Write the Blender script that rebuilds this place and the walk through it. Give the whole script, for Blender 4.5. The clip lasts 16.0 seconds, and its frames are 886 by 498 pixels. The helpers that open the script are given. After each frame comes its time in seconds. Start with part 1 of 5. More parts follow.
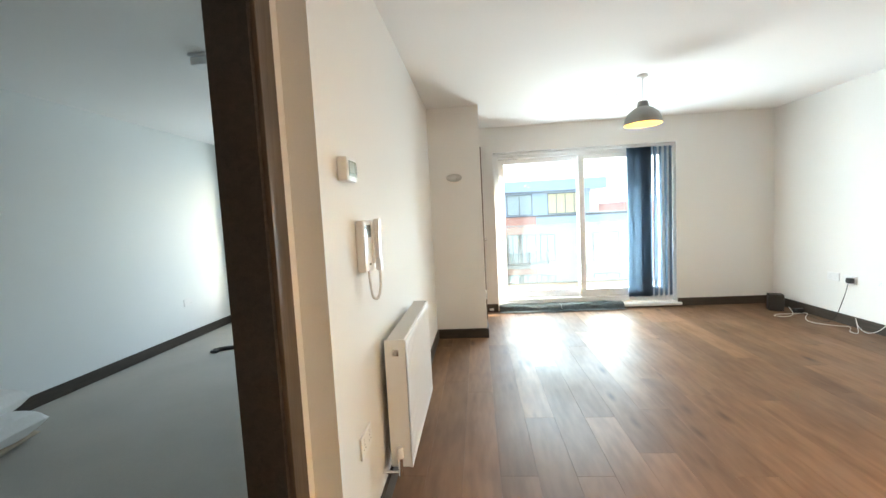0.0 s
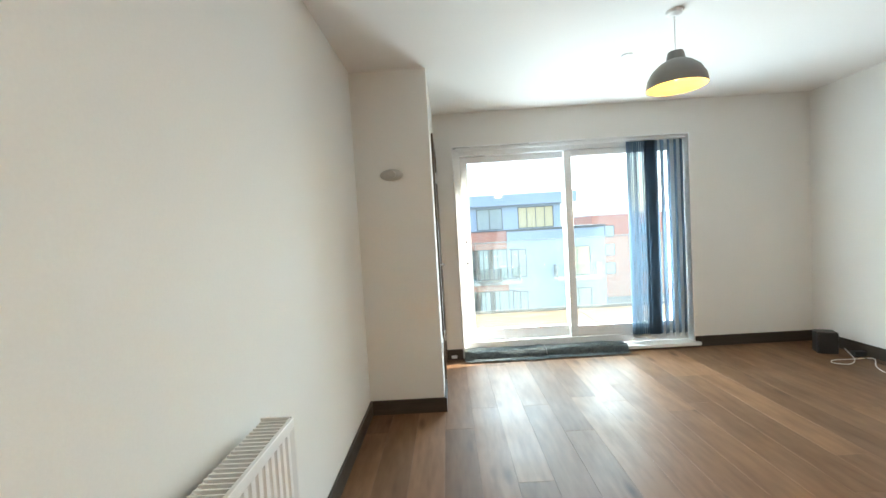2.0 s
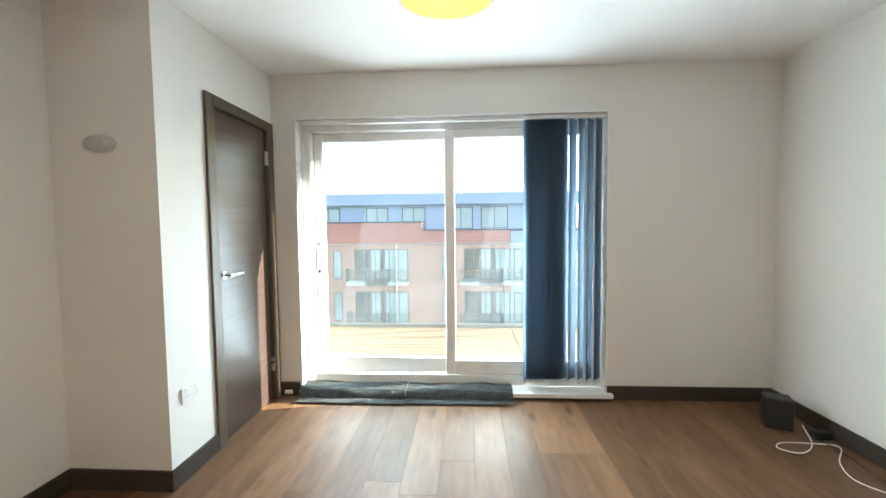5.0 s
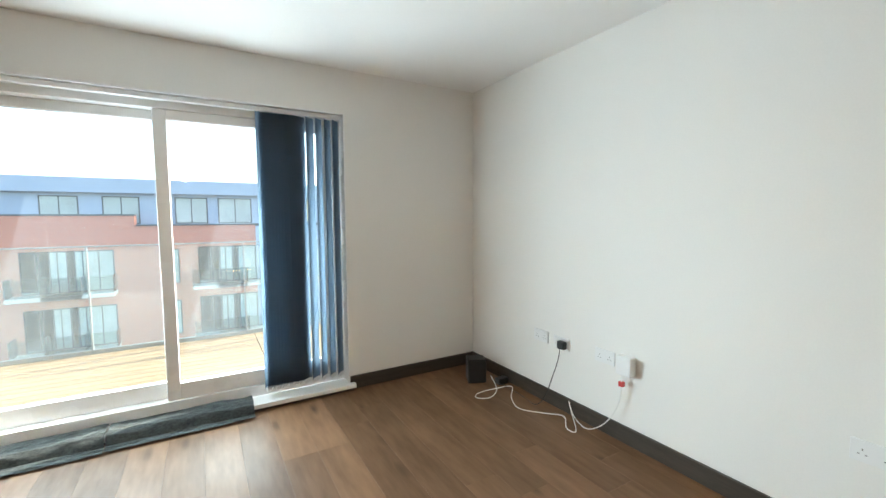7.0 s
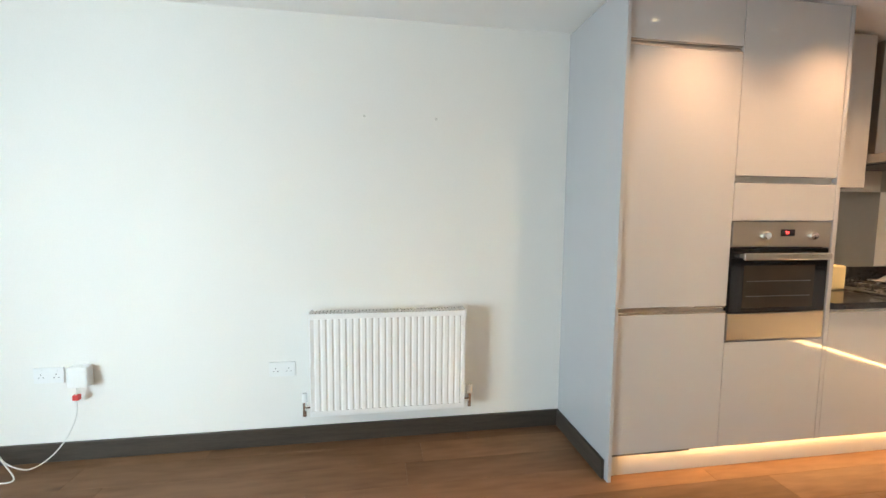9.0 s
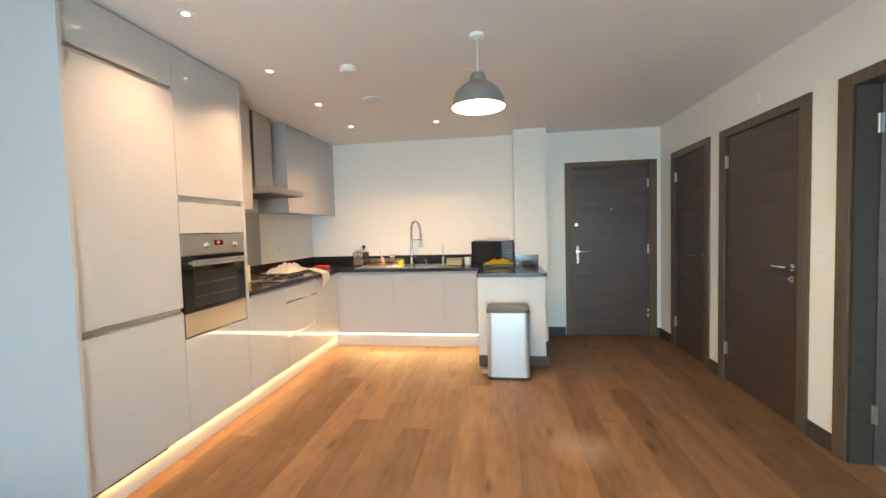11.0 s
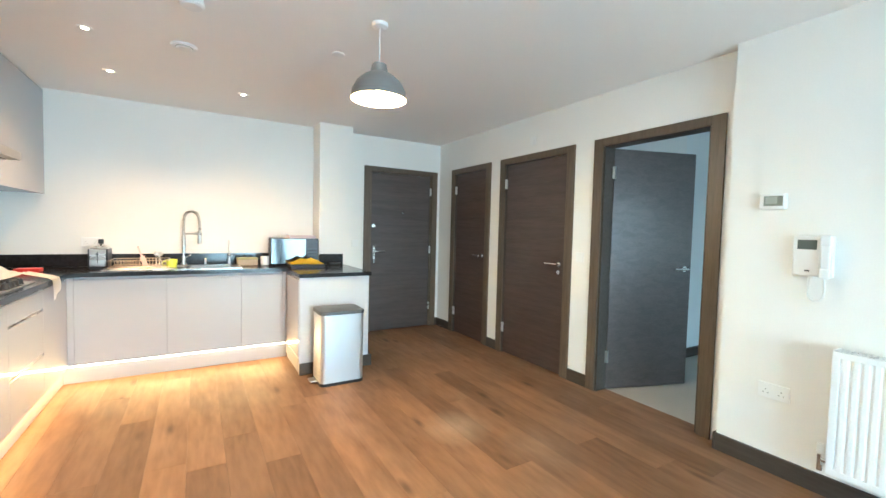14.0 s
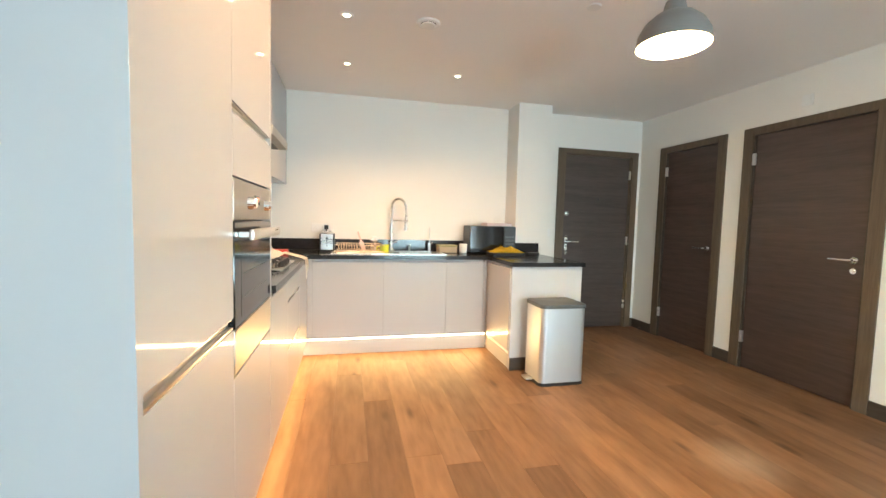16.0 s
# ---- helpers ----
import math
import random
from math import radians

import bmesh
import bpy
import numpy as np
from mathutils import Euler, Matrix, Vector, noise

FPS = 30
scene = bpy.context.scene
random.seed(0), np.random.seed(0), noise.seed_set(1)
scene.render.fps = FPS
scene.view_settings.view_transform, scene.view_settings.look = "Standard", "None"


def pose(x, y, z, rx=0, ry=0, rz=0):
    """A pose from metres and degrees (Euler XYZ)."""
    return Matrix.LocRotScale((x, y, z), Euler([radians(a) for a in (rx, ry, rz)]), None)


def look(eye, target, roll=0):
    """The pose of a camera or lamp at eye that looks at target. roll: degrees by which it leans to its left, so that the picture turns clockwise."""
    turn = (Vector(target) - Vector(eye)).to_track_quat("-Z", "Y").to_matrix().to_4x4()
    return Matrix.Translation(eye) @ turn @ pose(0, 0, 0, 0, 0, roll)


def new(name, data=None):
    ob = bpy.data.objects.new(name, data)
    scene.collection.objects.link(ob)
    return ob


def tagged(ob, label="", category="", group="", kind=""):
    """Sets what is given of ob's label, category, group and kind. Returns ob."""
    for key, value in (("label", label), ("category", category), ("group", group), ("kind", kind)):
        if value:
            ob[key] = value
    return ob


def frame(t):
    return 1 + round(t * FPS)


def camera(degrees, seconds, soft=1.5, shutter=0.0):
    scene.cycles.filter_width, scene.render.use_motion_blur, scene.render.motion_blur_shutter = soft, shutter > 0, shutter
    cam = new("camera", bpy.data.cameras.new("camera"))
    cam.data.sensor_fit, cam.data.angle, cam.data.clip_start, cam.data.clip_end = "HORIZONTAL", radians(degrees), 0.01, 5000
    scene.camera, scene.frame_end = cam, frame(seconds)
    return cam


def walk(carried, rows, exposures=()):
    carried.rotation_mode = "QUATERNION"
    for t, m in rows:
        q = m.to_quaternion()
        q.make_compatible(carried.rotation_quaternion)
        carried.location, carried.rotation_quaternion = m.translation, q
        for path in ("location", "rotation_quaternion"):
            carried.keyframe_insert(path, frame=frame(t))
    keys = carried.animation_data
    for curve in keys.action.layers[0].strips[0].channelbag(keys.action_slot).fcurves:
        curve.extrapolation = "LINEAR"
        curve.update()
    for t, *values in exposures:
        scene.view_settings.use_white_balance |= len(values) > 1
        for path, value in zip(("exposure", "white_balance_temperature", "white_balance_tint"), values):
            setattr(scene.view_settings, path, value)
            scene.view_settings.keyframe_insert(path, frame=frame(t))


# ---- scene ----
cam = camera(94.5, 16.0, shutter=0.0)
PATH = [
    (0, (0.484, 2.397, 1.334), (0.312, 4.383, 1.176), -3.0),
    (0.5, (0.533, 2.781, 1.321), (0.405, 4.771, 1.171), -3.1),
    (1, (0.547, 3.135, 1.317), (0.455, 5.128, 1.181), -3.2),
    (1.5, (0.568, 3.5, 1.326), (0.511, 5.496, 1.211), -3.4),
    (2, (0.638, 3.841, 1.324), (0.609, 5.838, 1.231), -3.4),
    (2.5, (0.665, 4.179, 1.298), (0.647, 6.178, 1.236), -3.4),
    (3, (0.795, 4.418, 1.292), (0.756, 6.416, 1.235), -3.1),
    (5.5, (2.185, 4.916, 1.323), (2.06, 6.909, 1.202), -0.4),
    (6, (2.204, 4.937, 1.315), (2.353, 6.928, 1.207), -0.3),
    (6.5, (2.173, 4.908, 1.328), (2.739, 6.823, 1.211), 0.1),
    (7, (2.111, 4.85, 1.355), (3.118, 6.571, 1.203), -0.3),
    (7.5, (2.033, 4.776, 1.387), (3.448, 6.18, 1.22), -0.5),
    (8, (1.937, 4.687, 1.427), (3.663, 5.676, 1.221), -0.6),
    (8.5, (1.871, 4.624, 1.456), (3.811, 5.043, 1.212), -0.5),
    (9, (1.805, 4.735, 1.369), (3.774, 4.43, 1.2), 0.5),
    (9.5, (1.738, 4.894, 1.371), (3.436, 3.846, 1.242), 0.5),
    (10, (1.648, 5.016, 1.345), (2.893, 3.455, 1.242), -0.5),
    (12.5, (2.258, 5.179, 1.327), (1.521, 3.322, 1.23), -0.7),
    (13, (2.457, 5.124, 1.346), (1.542, 3.347, 1.257), -0.6),
    (13.5, (2.623, 5.055, 1.327), (1.62, 3.327, 1.244), 0.4),
    (14, (2.769, 4.902, 1.319), (1.741, 3.189, 1.227), 1.4),
    (14.5, (2.916, 4.759, 1.326), (1.957, 3.006, 1.228), 1.9),
    (15, (3.042, 4.629, 1.299), (2.22, 2.812, 1.144), 1.0),
    (15.5, (3.219, 4.498, 1.295), (2.567, 2.614, 1.135), -0.1),
    (16, (3.316, 4.326, 1.225), (2.866, 2.382, 1.091), 1.5),
]
walk(cam, [(t, look(eye, target, roll)) for t, eye, target, roll in PATH],
     [(0, 3.2, 6350, 6), (1.5, 2.95, 6200, 4), (3, 2.68, 6200, 4), (5.5, 2.65, 6300, 6), (6.3, 2.6, 6350, 6), (7.2, 2.56, 6300, 6), (8, 2.74, 6150, 4), (8.6, 2.92, 6150, 4), (9.5, 2.95, 6120, 5), (10.2, 3.05, 6080, 4),
      (12.3, 3.56, 5200, -5), (14, 3.72, 5150, -5), (15, 3.78, 5250, -6), (15.5, 3.68, 5280, -6), (16, 3.5, 5800, -2)])

# ---- light ----
H = 2.47          # ceiling height
EAST = 4.25       # wall with the radiator and sockets
NORTH = 7.96      # wall with the sliding window
SUN = Vector((1.0, 0.21, 0.45)).normalized()

world = bpy.data.worlds.new("sky")
scene.world = world
world.use_nodes = True
wn = world.node_tree
sky = wn.nodes.new("ShaderNodeTexSky")
sky.sky_type = "NISHITA"
sky.sun_disc = False
sky.sun_elevation = math.asin(SUN.z)
sky.sun_rotation = math.atan2(SUN.x, SUN.y)
sky.air_density, sky.dust_density, sky.ozone_density = 1.0, 2.0, 1.0
wn.links.new(sky.outputs[0], wn.nodes["Background"].inputs[0])
wn.nodes["Background"].inputs[1].default_value = 0.15


def lamp(name, kind, m, energy, colour, **values):
    data = bpy.data.lights.new(name, kind)
    data.energy, data.color = energy, colour
    if kind == "AREA":
        data.shape, data.size, data.size_y = "RECTANGLE", values["size"], values["size_y"]
    elif kind == "SUN":
        data.angle = radians(0.5)
    else:
        data.shadow_soft_size = values["soft"]
        if kind == "SPOT":
            data.spot_size, data.spot_blend = radians(values["cone"]), 1.0
    ob = new(name, data)
    ob.matrix_basis = m
    return ob


lamp("sun", "SUN", look(SUN * 60, (0, 0, 0)), 4.5, (1.0, 0.93, 0.82))
# daylight standing in the openings of the living room and of the bedroom
for wx in (1.34, 2.42):
    lamp("window_daylight", "AREA", look((wx, 8.42, 0.85), (wx + 3.2, 4.9, 0.0)), 15.5, (0.78, 0.92, 1.0), size=1.1, size_y=1.3)
lamp("bedroom_daylight", "AREA", look((-1.6, 8.3, 1.3), (-0.9, 0, 0.7)), 3.2, (0.72, 0.9, 1.0), size=1.1, size_y=1.5)
WARM = (1.0, 0.54, 0.26)
SPOTS = [(3.34, 0.86), (3.34, 1.66), (3.34, 2.43), (3.34, 3.2), (2.42, 0.84)]
for sx, sy in SPOTS:
    lamp("downlight_lamp", "SPOT", look((sx, sy, H - 0.03), (sx, sy, 0)), 7.5, WARM, soft=0.02, cone=124)
# warm LED strips under the sink run and under the hob run
lamp("led_strip_lamp", "AREA", look((2.82, 0.582, 0.138), (2.82, 0.95, 0.03)), 1.0, (1.0, 0.54, 0.17), size=1.6, size_y=0.02)
lamp("led_strip_lamp", "AREA", look((3.684, 2.05, 0.112), (3.674, 2.05, 0.0)), 0.7, (1.0, 0.50, 0.16), size=2.9, size_y=0.02)
lamp("pendant_bulb_lamp", "POINT", pose(1.885, 2.68, 2.078), 10.5, (1.0, 0.76, 0.50), soft=0.09)
lamp("pendant_bulb_lamp", "POINT", pose(1.975, 6.21, 2.078), 0.7, (1.0, 0.62, 0.24), soft=0.02)

# ---- materials ----


def mat(name, colour, rough=0.5, metal=0.0, bump=0.0, scale=40.0, vary=0.0, big=1.2, coat=0.0, spec=0.5,
        rand=0.0, emit=None, power=0.0, stretch=(1, 1, 1), rough_vary=0.06):
    """A Principled material with fine grain, large soft variation, and a shift from piece to piece."""
    m = bpy.data.materials.new(name)
    m.use_nodes = True
    nt = m.node_tree
    b = nt.nodes["Principled BSDF"]
    b.inputs["Base Color"].default_value = (*colour, 1)
    b.inputs["Roughness"].default_value = rough
    b.inputs["Metallic"].default_value = metal
    b.inputs["Coat Weight"].default_value = coat
    b.inputs["Coat Roughness"].default_value = 0.06
    b.inputs["Specular IOR Level"].default_value = spec
    if emit:
        b.inputs["Emission Color"].default_value = (*emit, 1)
        b.inputs["Emission Strength"].default_value = power
    tc = nt.nodes.new("ShaderNodeTexCoord")
    mp = nt.nodes.new("ShaderNodeMapping")
    mp.inputs["Scale"].default_value = stretch
    nt.links.new(tc.outputs["Object"], mp.inputs["Vector"])
    if vary or rand:
        n1 = nt.nodes.new("ShaderNodeTexNoise")
        n1.inputs["Scale"].default_value, n1.inputs["Detail"].default_value = big, 5
        n2 = nt.nodes.new("ShaderNodeTexNoise")
        n2.inputs["Scale"].default_value, n2.inputs["Detail"].default_value = scale, 6
        for n in (n1, n2):
            nt.links.new(mp.outputs[0], n.inputs["Vector"])
        add = nt.nodes.new("ShaderNodeMath")
        add.operation = "ADD"
        nt.links.new(n1.outputs[0], add.inputs[0])
        nt.links.new(n2.outputs[0], add.inputs[1])
        rng = nt.nodes.new("ShaderNodeMapRange")
        rng.inputs["From Min"].default_value, rng.inputs["From Max"].default_value = 0.6, 1.4
        rng.inputs["To Min"].default_value, rng.inputs["To Max"].default_value = 1 - vary, 1 + vary
        nt.links.new(add.outputs[0], rng.inputs["Value"])
        last = rng.outputs[0]
        if rand:
            info = nt.nodes.new("ShaderNodeObjectInfo")
            r2 = nt.nodes.new("ShaderNodeMapRange")
            r2.inputs["To Min"].default_value, r2.inputs["To Max"].default_value = 1 - rand, 1 + rand
            nt.links.new(info.outputs["Random"], r2.inputs["Value"])
            mul = nt.nodes.new("ShaderNodeMath")
            mul.operation = "MULTIPLY"
            nt.links.new(last, mul.inputs[0])
            nt.links.new(r2.outputs[0], mul.inputs[1])
            last = mul.outputs[0]
        mix = nt.nodes.new("ShaderNodeVectorMath")
        mix.operation = "SCALE"
        mix.inputs[0].default_value = colour
        nt.links.new(last, mix.inputs["Scale"])
        nt.links.new(mix.outputs[0], b.inputs["Base Color"])
        if rough_vary:
            rr = nt.nodes.new("ShaderNodeMapRange")
            rr.inputs["To Min"].default_value = max(0.02, rough - rough_vary)
            rr.inputs["To Max"].default_value = min(1.0, rough + rough_vary)
            nt.links.new(n1.outputs[0], rr.inputs["Value"])
            nt.links.new(rr.outputs[0], b.inputs["Roughness"])
    if bump:
        nb = nt.nodes.new("ShaderNodeTexNoise")
        nb.inputs["Scale"].default_value, nb.inputs["Detail"].default_value = scale * 2, 6
        nt.links.new(mp.outputs[0], nb.inputs["Vector"])
        bp = nt.nodes.new("ShaderNodeBump")
        bp.inputs["Strength"].default_value, bp.inputs["Distance"].default_value = bump, 0.004
        nt.links.new(nb.outputs[0], bp.inputs["Height"])
        nt.links.new(bp.outputs[0], b.inputs["Normal"])
    return m


def wood(name, colour, dark, rough, axis, scale=6.0, stretch=14.0, rand=0.0, bump=0.15, coat=0.0, knots=False, spec=0.35):
    """Wood whose grain runs along the axis, with darker streaks, pores and a shift from piece to piece."""
    m = bpy.data.materials.new(name)
    m.use_nodes = True
    nt = m.node_tree
    b = nt.nodes["Principled BSDF"]
    b.inputs["Coat Weight"].default_value, b.inputs["Coat Roughness"].default_value = coat, 0.22
    b.inputs["Specular IOR Level"].default_value = spec
    tc, mp = nt.nodes.new("ShaderNodeTexCoord"), nt.nodes.new("ShaderNodeMapping")
    mp.inputs["Scale"].default_value = [1.0 if n == axis else stretch for n in range(3)]
    nt.links.new(tc.outputs["Object"], mp.inputs["Vector"])
    vec = mp.outputs[0]
    info = nt.nodes.new("ShaderNodeObjectInfo")
    if rand:
        off = nt.nodes.new("ShaderNodeVectorMath")
        off.operation = "ADD"
        mulr = nt.nodes.new("ShaderNodeMath")
        mulr.operation, mulr.inputs[1].default_value = "MULTIPLY", 37.0
        nt.links.new(info.outputs["Random"], mulr.inputs[0])
        nt.links.new(vec, off.inputs[0])
        nt.links.new(mulr.outputs[0], off.inputs[1])
        vec = off.outputs[0]
    n1 = nt.nodes.new("ShaderNodeTexNoise")
    n1.inputs["Scale"].default_value, n1.inputs["Detail"].default_value, n1.inputs["Distortion"].default_value = scale * 0.35, 8, 0.8
    n2 = nt.nodes.new("ShaderNodeTexNoise")
    n2.inputs["Scale"].default_value, n2.inputs["Detail"].default_value = scale * 2.2, 8
    for n in (n1, n2):
        nt.links.new(vec, n.inputs["Vector"])
    avg = nt.nodes.new("ShaderNodeMath")
    avg.operation = "MULTIPLY_ADD"
    avg.inputs[1].default_value = 0.45
    nt.links.new(n2.outputs[0], avg.inputs[0])
    half = nt.nodes.new("ShaderNodeMath")
    half.operation, half.inputs[1].default_value = "MULTIPLY", 0.55
    nt.links.new(n1.outputs[0], half.inputs[0])
    nt.links.new(half.outputs[0], avg.inputs[2])
    ramp = nt.nodes.new("ShaderNodeValToRGB")
    ramp.color_ramp.elements[0].position, ramp.color_ramp.elements[0].color = 0.34, (*dark, 1)
    ramp.color_ramp.elements[1].position, ramp.color_ramp.elements[1].color = 0.62, (*colour, 1)
    nt.links.new(avg.outputs[0], ramp.inputs[0])
    out = ramp.outputs[0]
    if knots:
        vor = nt.nodes.new("ShaderNodeTexVoronoi")
        vor.inputs["Scale"].default_value = 1.5
        mk = nt.nodes.new("ShaderNodeMapping")
        mk.inputs["Scale"].default_value = [1.0 if n == axis else 3.2 for n in range(3)]
        nt.links.new(tc.outputs["Object"], mk.inputs["Vector"])
        offk = nt.nodes.new("ShaderNodeVectorMath")
        offk.operation = "ADD"
        nt.links.new(mk.outputs[0], offk.inputs[0])
        nt.links.new(mulr.outputs[0], offk.inputs[1])
        nt.links.new(offk.outputs[0], vor.inputs["Vector"])
        kr = nt.nodes.new("ShaderNodeMapRange")
        kr.inputs["From Min"].default_value, kr.inputs["From Max"].default_value = 0.03, 0.16
        kr.inputs["To Min"].default_value, kr.inputs["To Max"].default_value = 0.42, 1.0
        nt.links.new(vor.outputs["Distance"], kr.inputs["Value"])
        sc = nt.nodes.new("ShaderNodeVectorMath")
        sc.operation = "SCALE"
        nt.links.new(out, sc.inputs[0])
        nt.links.new(kr.outputs[0], sc.inputs["Scale"])
        out = sc.outputs[0]
    if rand:
        r2 = nt.nodes.new("ShaderNodeMapRange")
        r2.inputs["To Min"].default_value, r2.inputs["To Max"].default_value = 1 - rand, 1 + rand
        nt.links.new(info.outputs["Random"], r2.inputs["Value"])
        sc2 = nt.nodes.new("ShaderNodeVectorMath")
        sc2.operation = "SCALE"
        nt.links.new(out, sc2.inputs[0])
        nt.links.new(r2.outputs[0], sc2.inputs["Scale"])
        out = sc2.outputs[0]
    nt.links.new(out, b.inputs["Base Color"])
    rr = nt.nodes.new("ShaderNodeMapRange")
    rr.inputs["To Min"].default_value, rr.inputs["To Max"].default_value = rough + 0.1, rough - 0.08
    nt.links.new(avg.outputs[0], rr.inputs["Value"])
    nt.links.new(rr.outputs[0], b.inputs["Roughness"])
    bp = nt.nodes.new("ShaderNodeBump")
    bp.inputs["Strength"].default_value, bp.inputs["Distance"].default_value = bump, 0.002
    nt.links.new(avg.outputs[0], bp.inputs["Height"])
    nt.links.new(bp.outputs[0], b.inputs["Normal"])
    return m


def glass(name, tint, rough=0.0, haze=0.0):
    """A thin pane: mostly see-through, with a sheen that grows at grazing angles."""
    m = bpy.data.materials.new(name)
    m.use_nodes = True
    nt = m.node_tree
    nt.nodes.clear()
    out = nt.nodes.new("ShaderNodeOutputMaterial")
    mix = nt.nodes.new("ShaderNodeMixShader")
    tr, gl = nt.nodes.new("ShaderNodeBsdfTransparent"), nt.nodes.new("ShaderNodeBsdfGlossy")
    tr.inputs[0].default_value = (*tint, 1)
    gl.inputs["Roughness"].default_value = rough
    fr = nt.nodes.new("ShaderNodeFresnel")
    fr.inputs[0].default_value = 1.25
    nt.links.new(fr.outputs[0], mix.inputs[0])
    nt.links.new(tr.outputs[0], mix.inputs[1])
    nt.links.new(gl.outputs[0], mix.inputs[2])
    last = mix.outputs[0]
    if haze:
        # dust and smears on the pane that scatter the sun
        # translucent veil added to pale the view beyond, uneven as smears on the pane
        hz, mx = nt.nodes.new("ShaderNodeBsdfTranslucent"), nt.nodes.new("ShaderNodeMixShader")
        hz.inputs[0].default_value = (0.9, 0.92, 0.92, 1)
        nz, rg = nt.nodes.new("ShaderNodeTexNoise"), nt.nodes.new("ShaderNodeMapRange")
        nz.inputs["Scale"].default_value, nz.inputs["Detail"].default_value = 3.0, 4
        rg.inputs["To Min"].default_value, rg.inputs["To Max"].default_value = haze * 0.5, haze * 1.5
        nt.links.new(nz.outputs[0], rg.inputs["Value"])
        nt.links.new(rg.outputs[0], mx.inputs[0])
        nt.links.new(last, mx.inputs[1])
        nt.links.new(hz.outputs[0], mx.inputs[2])
        last = mx.outputs[0]
    nt.links.new(last, out.inputs[0])
    return m


def brick(name, c1, c2, mortar, w=0.225, h=0.075):
    m = bpy.data.materials.new(name)
    m.use_nodes = True
    nt = m.node_tree
    b = nt.nodes["Principled BSDF"]
    b.inputs["Roughness"].default_value = 0.85
    tc, mp = nt.nodes.new("ShaderNodeTexCoord"), nt.nodes.new("ShaderNodeMapping")
    mp.inputs["Rotation"].default_value = (radians(90), 0, 0)
    nt.links.new(tc.outputs["Object"], mp.inputs["Vector"])
    br = nt.nodes.new("ShaderNodeTexBrick")
    br.inputs["Color1"].default_value, br.inputs["Color2"].default_value, br.inputs["Mortar"].default_value = (*c1, 1), (*c2, 1), (*mortar, 1)
    br.inputs["Scale"].default_value, br.inputs["Brick Width"].default_value, br.inputs["Row Height"].default_value = 1, w, h
    br.inputs["Mortar Size"].default_value = 0.008
    nt.links.new(mp.outputs[0], br.inputs["Vector"])
    nt.links.new(br.outputs[0], b.inputs["Base Color"])
    return m


M_WALL = mat("wall_paint", (0.80, 0.785, 0.75), 0.75, bump=0.06, scale=120, vary=0.025, big=0.7)
M_CEIL = mat("ceiling_paint", (0.88, 0.865, 0.84), 0.85, bump=0.04, scale=120, vary=0.02, big=0.6)
M_BEDWALL = mat("bedroom_paint", (0.78, 0.80, 0.79), 0.75, bump=0.06, scale=120, vary=0.025, big=0.7)
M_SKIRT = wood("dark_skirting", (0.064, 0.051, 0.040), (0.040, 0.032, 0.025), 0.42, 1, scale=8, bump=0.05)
M_SKIRTX = wood("dark_skirting_x", (0.064, 0.051, 0.040), (0.040, 0.032, 0.025), 0.42, 0, scale=8, bump=0.05)
M_FLOOR = wood("oak_floor", (0.208, 0.114, 0.060), (0.132, 0.070, 0.036), 0.49, 1, scale=2.2, stretch=6, rand=0.2, bump=0.03, coat=0.0, knots=True, spec=0.21)


